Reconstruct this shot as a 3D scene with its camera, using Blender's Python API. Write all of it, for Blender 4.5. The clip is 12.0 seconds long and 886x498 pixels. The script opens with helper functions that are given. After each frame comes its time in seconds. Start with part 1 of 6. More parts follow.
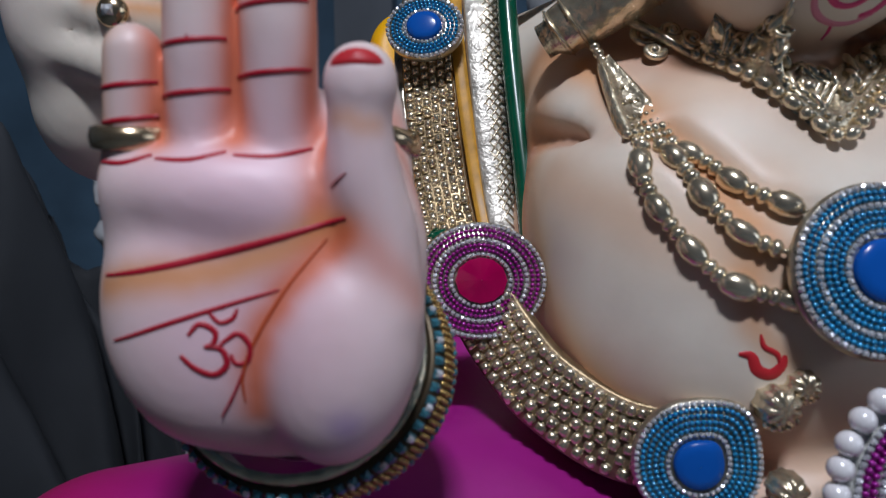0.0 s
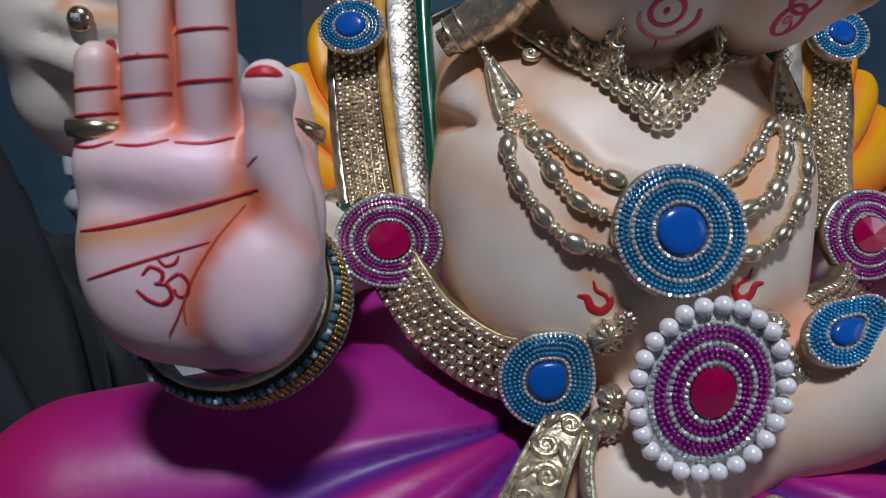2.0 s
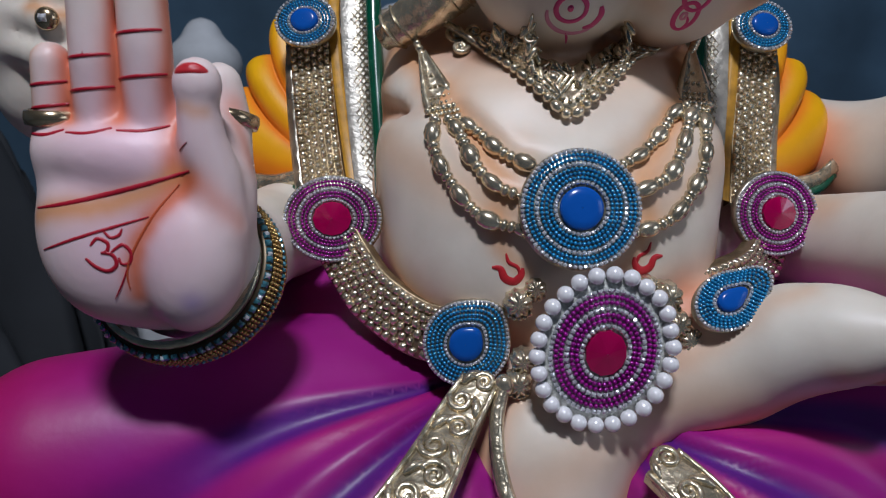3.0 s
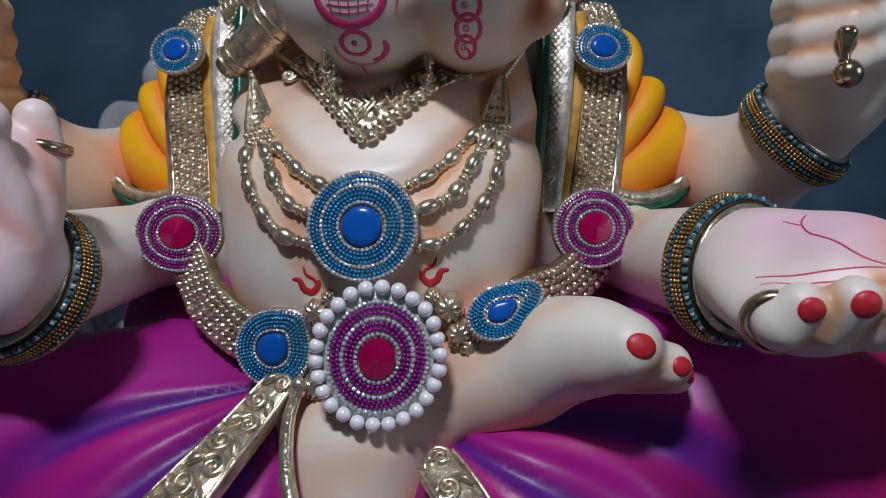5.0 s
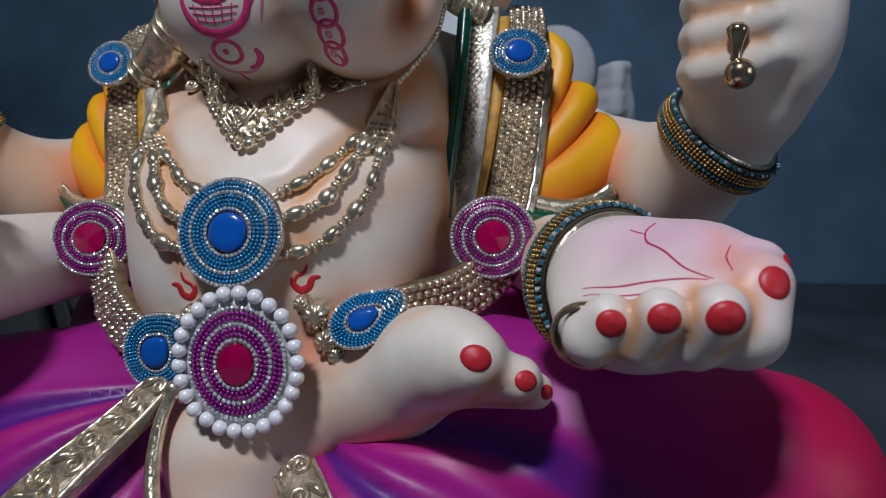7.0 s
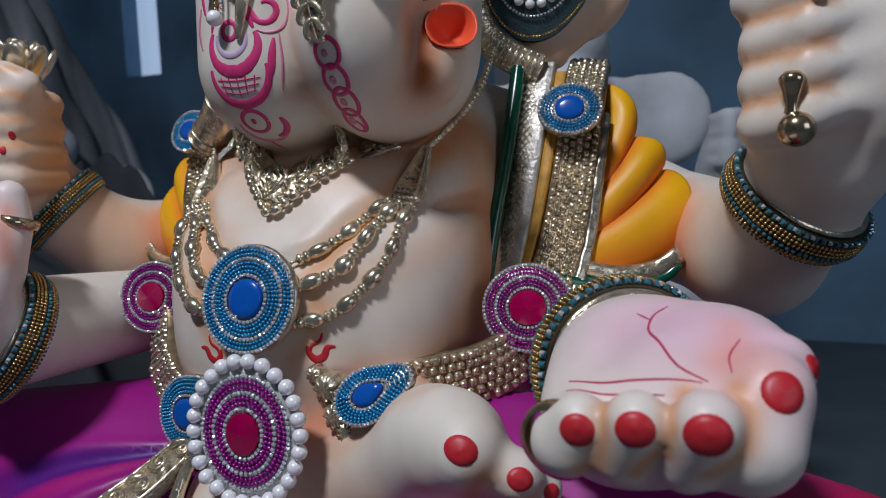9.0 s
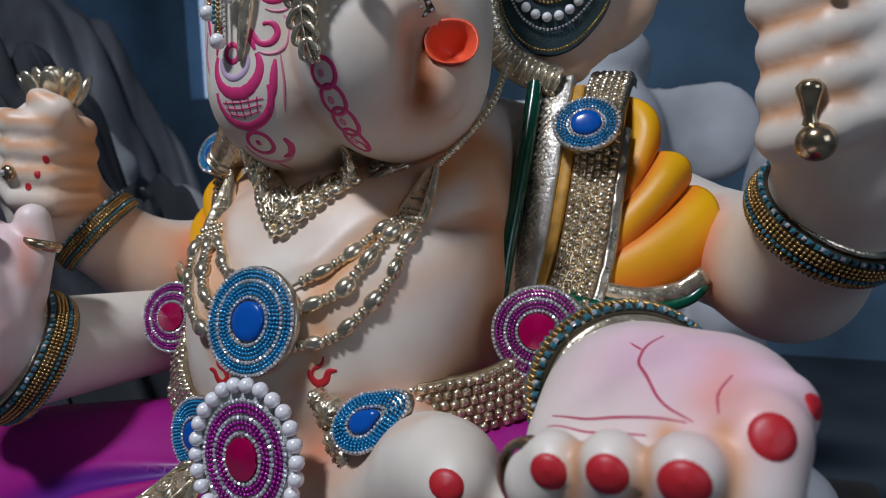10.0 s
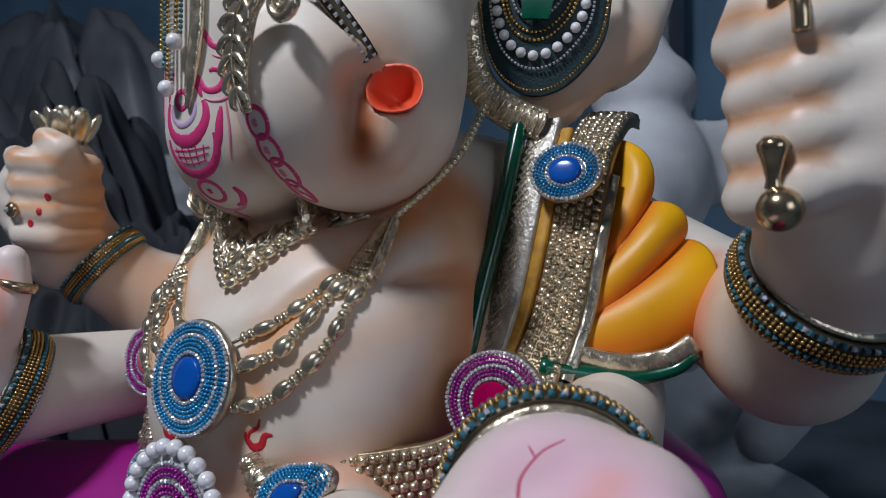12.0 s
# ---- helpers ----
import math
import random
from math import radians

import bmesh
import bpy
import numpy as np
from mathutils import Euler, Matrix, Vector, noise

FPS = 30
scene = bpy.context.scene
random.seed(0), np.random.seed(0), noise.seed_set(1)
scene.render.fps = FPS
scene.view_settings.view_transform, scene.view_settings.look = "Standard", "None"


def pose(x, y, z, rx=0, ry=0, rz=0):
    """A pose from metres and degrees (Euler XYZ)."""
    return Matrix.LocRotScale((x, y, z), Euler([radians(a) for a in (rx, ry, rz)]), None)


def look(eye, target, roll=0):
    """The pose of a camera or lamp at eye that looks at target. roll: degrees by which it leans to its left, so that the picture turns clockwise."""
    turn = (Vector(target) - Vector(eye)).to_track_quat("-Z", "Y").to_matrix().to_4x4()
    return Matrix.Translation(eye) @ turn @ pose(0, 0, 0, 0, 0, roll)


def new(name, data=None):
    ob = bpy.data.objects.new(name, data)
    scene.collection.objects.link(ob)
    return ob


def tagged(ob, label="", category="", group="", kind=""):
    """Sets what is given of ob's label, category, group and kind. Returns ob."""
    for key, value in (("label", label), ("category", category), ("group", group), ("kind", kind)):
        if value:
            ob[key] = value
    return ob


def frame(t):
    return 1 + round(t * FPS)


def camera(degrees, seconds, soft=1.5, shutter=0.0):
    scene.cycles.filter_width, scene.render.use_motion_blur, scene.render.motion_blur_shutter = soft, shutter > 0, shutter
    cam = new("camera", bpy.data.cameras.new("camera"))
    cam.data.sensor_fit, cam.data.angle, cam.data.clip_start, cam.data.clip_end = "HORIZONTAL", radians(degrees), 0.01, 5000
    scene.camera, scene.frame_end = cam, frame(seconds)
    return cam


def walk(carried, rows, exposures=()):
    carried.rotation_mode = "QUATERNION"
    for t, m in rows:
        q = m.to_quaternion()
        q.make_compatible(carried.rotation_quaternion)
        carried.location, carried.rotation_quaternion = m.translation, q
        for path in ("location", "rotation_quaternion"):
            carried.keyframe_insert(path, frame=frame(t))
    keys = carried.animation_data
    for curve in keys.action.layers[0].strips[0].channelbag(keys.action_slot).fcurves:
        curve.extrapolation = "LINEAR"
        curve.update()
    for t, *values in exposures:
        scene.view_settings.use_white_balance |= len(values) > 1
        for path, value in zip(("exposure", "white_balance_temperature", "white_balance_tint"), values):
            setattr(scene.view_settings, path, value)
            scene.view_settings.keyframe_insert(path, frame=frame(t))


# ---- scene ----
cam = camera(66.3, 12.0, soft=1.0)
cam.data.dof.use_dof = True
cam.data.dof.focus_distance = 0.33
cam.data.dof.aperture_fstop = 13
METRES, EYE, TILT, LEAN, TURN = 0.50, 0.60, -8.0, 0.0, 0.0
ROWS = [
    (0.0, 0.0, 0.0, 0.0, -0.0, 0.0, -0.0),
    (0.5, 0.016, -0.0289, 0.008, -1.54, -0.49, 0.02),
    (1.0, 0.0289, -0.0638, 0.0062, -2.33, -0.73, -0.08),
    (1.5, 0.0405, -0.094, -0.0033, -2.45, -1.55, -0.16),
    (2.0, 0.0567, -0.1208, -0.0049, -2.07, -2.42, -0.19),
    (2.5, 0.0873, -0.1513, -0.0097, -1.44, -3.03, -0.12),
    (3.0, 0.1309, -0.1854, -0.0106, -1.04, -3.64, -0.13),
    (5.0, 0.3726, -0.2362, 0.0048, 3.04, -3.47, -0.07),
    (5.5, 0.4359, -0.2367, 0.0007, 3.96, -3.29, -0.24),
    (6.0, 0.4775, -0.2314, 0.0017, 5.32, -3.28, -0.38),
    (6.5, 0.5219, -0.2232, -0.0031, 7.05, -2.95, -0.41),
    (7.0, 0.5639, -0.2062, 0.0013, 8.9, -2.52, -0.39),
    (9.0, 0.6704, -0.1373, 0.0255, 21.12, 1.2, -1.22),
    (9.5, 0.6882, -0.117, 0.0291, 23.51, 1.83, -1.13),
    (10.0, 0.7103, -0.0983, 0.0334, 26.09, 2.36, -1.22),
    (10.5, 0.7353, -0.0745, 0.0427, 28.29, 2.82, -1.04),
    (11.0, 0.7545, -0.0469, 0.0589, 29.84, 3.14, -1.66),
    (11.5, 0.7691, -0.0203, 0.0677, 31.47, 3.52, -2.7),
    (12.0, 0.7887, -0.0016, 0.0737, 32.55, 3.92, -2.91),
]
walk(cam, [(t, pose(0, 0, EYE, TILT, LEAN, TURN) @ pose(METRES * x, METRES * y, METRES * z, 90 + pitch, roll, yaw)) for t, x, y, z, yaw, pitch, roll in ROWS])

# ---- world, lamps ----
world = bpy.data.worlds.new("world")
scene.world = world
world.use_nodes = True
world.node_tree.nodes["Background"].inputs[0].default_value = (0.30, 0.42, 0.62, 1)
world.node_tree.nodes["Background"].inputs[1].default_value = 0.075


def area_lamp(name, eye, target, size, size_y, power, colour):
    data = bpy.data.lights.new(name, "AREA")
    data.shape, data.size, data.size_y, data.energy, data.color = "RECTANGLE", size, size_y, power, colour
    ob = new(name, data)
    ob.matrix_world = look(eye, target)
    return ob


area_lamp("tube_lamp", (0.0, -0.62, 1.94), (0.13, 0.25, 0.55), 0.26, 0.10, 21.6, (0.82, 0.87, 1.0))
area_lamp("window_light", (2.5, -1.15, 1.35), (0.1, 0.3, 0.5), 1.2, 1.1, 9, (0.70, 0.81, 1.0))
scene.view_settings.exposure = 0.0


# ---- materials ----
def material(name, colour, rough=0.5, metal=0.0, coat=0.0, noise_scale=0, noise_amount=0.0, bump=0.0, bump_scale=200, spec=0.5, random_amount=0.0, sss=0.0):
    m = bpy.data.materials.new(name)
    m.use_nodes = True
    n, l = m.node_tree.nodes, m.node_tree.links
    b = n["Principled BSDF"]
    b.inputs["Base Color"].default_value = (*colour, 1)
    b.inputs["Roughness"].default_value = rough
    b.inputs["Metallic"].default_value = metal
    b.inputs["Coat Weight"].default_value = coat
    b.inputs["Coat Roughness"].default_value = 0.12
    b.inputs["Specular IOR Level"].default_value = spec
    co = n.new("ShaderNodeTexCoord")
    if noise_amount:
        big = n.new("ShaderNodeTexNoise")
        big.inputs["Scale"].default_value = noise_scale
        big.inputs["Detail"].default_value = 6
        l.new(co.outputs["Object"], big.inputs["Vector"])
        mix = n.new("ShaderNodeMix")
        mix.data_type, mix.blend_type = "RGBA", "MULTIPLY"
        ramp = n.new("ShaderNodeValToRGB")
        ramp.color_ramp.elements[0].position, ramp.color_ramp.elements[1].position = 0.3, 0.7
        lo = 1 - noise_amount
        ramp.color_ramp.elements[0].color = (lo, lo, lo, 1)
        l.new(big.outputs["Fac"], ramp.inputs[0])
        mix.inputs["Factor"].default_value = 1
        mix.inputs["A"].default_value = (*colour, 1)
        l.new(ramp.outputs[0], mix.inputs["B"])
        l.new(mix.outputs["Result"], b.inputs["Base Color"])
        rr = n.new("ShaderNodeMapRange")
        rr.inputs["To Min"].default_value, rr.inputs["To Max"].default_value = max(rough - 0.1, 0.02), rough + 0.1
        l.new(big.outputs["Fac"], rr.inputs["Value"])
        l.new(rr.outputs[0], b.inputs["Roughness"])
    if random_amount:
        info = n.new("ShaderNodeObjectInfo")
        vary = n.new("ShaderNodeMapRange")
        vary.inputs["To Min"].default_value, vary.inputs["To Max"].default_value = 1 - random_amount, 1 + random_amount * 0.3
        l.new(info.outputs["Random"], vary.inputs["Value"])
        scale = n.new("ShaderNodeVectorMath")
        scale.operation = "SCALE"
        if noise_amount:
            l.new(mix.outputs["Result"], scale.inputs[0])
        else:
            scale.inputs[0].default_value = colour
        l.new(vary.outputs[0], scale.inputs["Scale"])
        l.new(scale.outputs[0], b.inputs["Base Color"])
    if bump:
        fine = n.new("ShaderNodeTexNoise")
        fine.inputs["Scale"].default_value = bump_scale
        fine.inputs["Detail"].default_value = 4
        l.new(co.outputs["Object"], fine.inputs["Vector"])
        bn = n.new("ShaderNodeBump")
        bn.inputs["Strength"].default_value = bump
        bn.inputs["Distance"].default_value = 0.001
        l.new(fine.outputs["Fac"], bn.inputs["Height"])
        l.new(bn.outputs[0], b.inputs["Normal"])
    return m


def painted_material():
    """Hand-painted plaster: the painter's colours, and some shade at the neck, lie in the mesh's paint layer."""
    m = bpy.data.materials.new("painted_plaster")
    m.use_nodes = True
    n, l = m.node_tree.nodes, m.node_tree.links
    b = n["Principled BSDF"]
    at = n.new("ShaderNodeAttribute")
    at.attribute_name = "paint"
    co = n.new("ShaderNodeTexCoord")
    mottle = n.new("ShaderNodeTexNoise")
    mottle.inputs["Scale"].default_value, mottle.inputs["Detail"].default_value = 35, 7
    l.new(co.outputs["Object"], mottle.inputs["Vector"])
    ramp = n.new("ShaderNodeValToRGB")
    ramp.color_ramp.elements[0].position, ramp.color_ramp.elements[1].position = 0.3, 0.65
    ramp.color_ramp.elements[0].color = (0.90, 0.88, 0.87, 1)
    l.new(mottle.outputs["Fac"], ramp.inputs[0])
    mix = n.new("ShaderNodeMix")
    mix.data_type, mix.blend_type = "RGBA", "MULTIPLY"
    mix.inputs["Factor"].default_value = 1
    l.new(at.outputs["Color"], mix.inputs["A"])
    l.new(ramp.outputs[0], mix.inputs["B"])
    l.new(mix.outputs["Result"], b.inputs["Base Color"])
    rr = n.new("ShaderNodeMapRange")
    rr.inputs["To Min"].default_value, rr.inputs["To Max"].default_value = 0.36, 0.52
    l.new(mottle.outputs["Fac"], rr.inputs["Value"])
    l.new(rr.outputs[0], b.inputs["Roughness"])
    fine = n.new("ShaderNodeTexNoise")
    fine.inputs["Scale"].default_value, fine.inputs["Detail"].default_value = 260, 3
    l.new(co.outputs["Object"], fine.inputs["Vector"])
    bn = n.new("ShaderNodeBump")
    bn.inputs["Strength"].default_value, bn.inputs["Distance"].default_value = 0.12, 0.0006
    l.new(fine.outputs["Fac"], bn.inputs["Height"])
    l.new(bn.outputs[0], b.inputs["Normal"])
    b.inputs["Subsurface Weight"].default_value = 0.04
    b.inputs["Subsurface Radius"].default_value = (0.006, 0.003, 0.002)
    b.inputs["Subsurface Scale"].default_value = 0.5
    return m


PAINT = painted_material()
GOLD = material("antique_gold_paint", (0.92, 0.79, 0.57), 0.24, 0.80, noise_scale=150, noise_amount=0.5, bump=0.8, bump_scale=240)
GOLD_DEEP = material("gold_in_the_weave", (0.42, 0.31, 0.18), 0.40, 0.8, noise_scale=160, noise_amount=0.5, bump=0.4, bump_scale=300)
GOLD_PIECE = material("antique_gold_relief", (0.95, 0.82, 0.60), 0.22, 0.84, noise_scale=1.1, noise_amount=0.35, random_amount=0.3)
BRASS_PIECE = material("brass_bead", (0.66, 0.44, 0.15), 0.22, 0.9, noise_scale=1.0, noise_amount=0.25, random_amount=0.3)
STONE_PIECE = material("rhinestone_piece", (0.93, 0.94, 0.97), 0.16, 0.55, 1.0, noise_scale=1.2, noise_amount=0.15, random_amount=0.30)
PEARL_PIECE = material("pearl_piece", (0.90, 0.88, 0.88), 0.2, 0.0, 0.6, noise_scale=1.0, noise_amount=0.08, random_amount=0.12)
SILVER = material("pale_gold_foil", (0.66, 0.60, 0.48), 0.30, 0.9, noise_scale=110, noise_amount=0.45, bump=0.6, bump_scale=300)
BEAD_GOLD = material("bead_gold", (0.60, 0.39, 0.14), 0.24, 0.85, noise_scale=300, noise_amount=0.3)
BLUE_BEAD = material("blue_glass_bead", (0.012, 0.34, 0.66), 0.26, 0.40, 0.6, spec=0.9, noise_scale=0.9, noise_amount=0.2, random_amount=0.3)
MAG_BEAD = material("magenta_glass_bead", (0.42, 0.0, 0.32), 0.26, 0.40, 0.6, spec=0.9, noise_scale=0.9, noise_amount=0.2, random_amount=0.3)
STONE = material("rhinestone", (0.80, 0.82, 0.86), 0.15, 0.35, 0.8, noise_scale=600, noise_amount=0.35)
CHAIN = material("silver_chain", (0.74, 0.75, 0.78), 0.25, 0.75, noise_scale=500, noise_amount=0.3)
TEAL_STONE = material("teal_rhinestone", (0.07, 0.26, 0.33), 0.10, 0.3, 0.8, noise_scale=500, noise_amount=0.5)
BLUE_GEM = material("blue_cabochon", (0.006, 0.10, 0.46), 0.20, 0.0, 0.0, spec=0.3, noise_scale=40, noise_amount=0.15)
PINK_GEM = material("ruby_cabochon", (0.42, 0.0, 0.075), 0.12, 0.0, 1.0, noise_scale=90, noise_amount=0.25)
PEARL = material("pearl", (0.90, 0.88, 0.89), 0.20, 0.0, 1.0, noise_scale=150, noise_amount=0.05, spec=1.0)
FELT = material("white_backing", (0.80, 0.80, 0.74), 0.45, 0.3, noise_scale=700, noise_amount=0.4, bump=0.6, bump_scale=500)
GREEN = material("green_satin_paint", (0.0, 0.09, 0.045), 0.25, 0.0, 0.5, noise_scale=60, noise_amount=0.3)
DARK_TEAL = material("dark_teal_cloth", (0.012, 0.04, 0.045), 0.6, noise_scale=80, noise_amount=0.3, bump=0.5, bump_scale=600)
STRAP = material("bangle_core", (0.10, 0.075, 0.045), 0.4, 0.7, noise_scale=100, noise_amount=0.3)
GREY_CLAY = material("raw_plaster", (0.62, 0.64, 0.66), 0.85, noise_scale=9, noise_amount=0.45, bump=0.6, bump_scale=40)
TARP = material("grey_plastic_sheet", (0.17, 0.18, 0.20), 0.45, noise_scale=5, noise_amount=0.5, bump=0.5, bump_scale=30)
WALL = material("blue_grey_wall", (0.19, 0.34, 0.49), 0.85, noise_scale=2.5, noise_amount=0.5, bump=0.5, bump_scale=60)
FLOOR = material("concrete_floor", (0.14, 0.18, 0.21), 0.75, noise_scale=3, noise_amount=0.5, bump=0.5, bump_scale=60)
WOOD = material("rough_wood", (0.10, 0.085, 0.075), 0.7, noise_scale=12, noise_amount=0.5, bump=0.5, bump_scale=90)
CEIL = material("ceiling_paint", (0.25, 0.27, 0.30), 0.9, noise_scale=3, noise_amount=0.3)


DAYLIGHT = bpy.data.materials.new("outdoor_daylight")
DAYLIGHT.use_nodes = True
DAYLIGHT.node_tree.nodes["Principled BSDF"].inputs["Emission Color"].default_value = (0.55, 0.72, 1.0, 1)
DAYLIGHT.node_tree.nodes["Principled BSDF"].inputs["Emission Strength"].default_value = 0.5


# ---- small mesh tools ----
def mesh_object(name, verts, faces, mat, smooth=True, parent=None, label=""):
    me = bpy.data.meshes.new(name)
    me.from_pydata([tuple(map(float, v)) for v in verts], [], [tuple(map(int, f)) for f in faces])
    me.materials.append(mat)
    if smooth:
        me.polygons.foreach_set("use_smooth", [True] * len(me.polygons))
    ob = new(name, me)
    if parent:
        ob.parent = parent
    if label:
        ob["label"] = label
    return ob


def part(name, bm, mat, parent, label="", smooth=True):
    me = bpy.data.meshes.new(name)
    bmesh.ops.recalc_face_normals(bm, faces=bm.faces)
    bm.to_mesh(me)
    bm.free()
    me.materials.append(mat)
    if smooth:
        me.polygons.foreach_set("use_smooth", [True] * len(me.polygons))
    ob = new(name, me)
    ob.parent = parent
    if label:
        ob["label"] = label
    return ob


def sphere_data(rings=5, seg=8):
    v, f = [(0, 0, 1)], []
    for i in range(1, rings):
        a = math.pi * i / rings
        v += [(math.sin(a) * math.cos(2 * math.pi * j / seg), math.sin(a) * math.sin(2 * math.pi * j / seg), math.cos(a)) for j in range(seg)]
    v.append((0, 0, -1))
    for j in range(seg):
        f.append((0, 1 + j, 1 + (j + 1) % seg))
        f.append((len(v) - 1, 1 + (rings - 2) * seg + (j + 1) % seg, 1 + (rings - 2) * seg + j))
    for i in range(rings - 2):
        for j in range(seg):
            a, b = 1 + i * seg + j, 1 + i * seg + (j + 1) % seg
            f.append((a, a + seg, b + seg, b))
    return np.array(v), f


BEAD = sphere_data()
ROUND = sphere_data(10, 16)
GEM = (np.array([(0, 0, 1), (0.62, 0, 0.75), (0, 0.62, 0.75), (-0.62, 0, 0.75), (0, -0.62, 0.75), (0.75, 0.75, 0), (-0.75, 0.75, 0), (-0.75, -0.75, 0), (0.75, -0.75, 0)]),
       [(0, 1, 2), (0, 2, 3), (0, 3, 4), (0, 4, 1), (1, 5, 2), (2, 6, 3), (3, 7, 4), (4, 8, 1), (1, 8, 5), (2, 5, 6), (3, 6, 7), (4, 7, 8)])


class Soup:
    """Many little shapes gathered into one mesh."""

    def __init__(self):
        self.v, self.f = [], []

    def add(self, shape, m):
        v, f = shape
        base = len(self.v)
        r = np.array(m)
        self.v.extend((v @ r[:3, :3].T + r[:3, 3]).tolist())
        self.f.extend([tuple(i + base for i in q) for q in f])

    def grid(self, rows, closed=False, around=False):
        """A sheet through rows of points."""
        base, n = len(self.v), len(rows[0])
        for r in rows:
            self.v.extend([tuple(p) for p in r])
        m = len(rows)
        for i in range(m if closed else m - 1):
            for j in range(n if around else n - 1):
                a, b, c, d = i * n + j, i * n + (j + 1) % n, ((i + 1) % m) * n + (j + 1) % n, ((i + 1) % m) * n + j
                self.f.append((base + a, base + b, base + c, base + d))

    def make(self, name, mat, parent=None, label="", smooth=True):
        return mesh_object(name, self.v, self.f, mat, smooth, parent, label)


def scaled(p, sx, sy=None, sz=None, turn=None):
    m = Matrix.Translation(p)
    if turn is not None:
        m = m @ turn.to_4x4()
    return m @ Matrix.Diagonal((sx, sy or sx, sz or sx, 1))


def spline(points, per=8):
    """A smooth line through the points."""
    p = [Vector(q) for q in points]
    p = [p[0] * 2 - p[1]] + p + [p[-1] * 2 - p[-2]]
    out = []
    for i in range(1, len(p) - 2):
        for s in range(per):
            t = s / per
            out.append(0.5 * ((2 * p[i]) + (p[i + 1] - p[i - 1]) * t + (2 * p[i - 1] - 5 * p[i] + 4 * p[i + 1] - p[i + 2]) * t * t + (3 * p[i] - p[i - 1] - 3 * p[i + 1] + p[i + 2]) * t ** 3))
    out.append(p[-2].copy())
    return out


def evenly(line, count):
    """count points at even steps along a line, with their directions."""
    d = [0.0]
    for a, b in zip(line, line[1:]):
        d.append(d[-1] + (b - a).length)
    out, j = [], 0
    for i in range(count):
        s = d[-1] * i / max(count - 1, 1)
        while j < len(line) - 2 and d[j + 1] < s:
            j += 1
        t = (s - d[j]) / max(d[j + 1] - d[j], 1e-9)
        out.append((line[j].lerp(line[j + 1], t), (line[j + 1] - line[j]).normalized()))
    return out


def tube(soup, line, radius, seg=8, squash=1.0, normals=None):
    """A tube along a line; radius: a number or a function of 0..1."""
    rows, up = [], None
    for i, p in enumerate(line):
        t = (line[min(i + 1, len(line) - 1)] - line[max(i - 1, 0)]).normalized()
        n = normals[i] if normals else (up if up is not None else Vector((0, -1, 0.1)))
        side = t.cross(n).normalized()
        up = side.cross(t).normalized()
        r = radius(i / (len(line) - 1)) if callable(radius) else radius
        rows.append([p + side * (r * math.cos(2 * math.pi * k / seg)) + up * (r * squash * math.sin(2 * math.pi * k / seg)) for k in range(seg)])
    base = len(soup.v)
    soup.grid(rows, around=True)
    soup.f.append(tuple(base + k for k in range(seg))[::-1])
    soup.f.append(tuple(base + (len(rows) - 1) * seg + k for k in range(seg)))


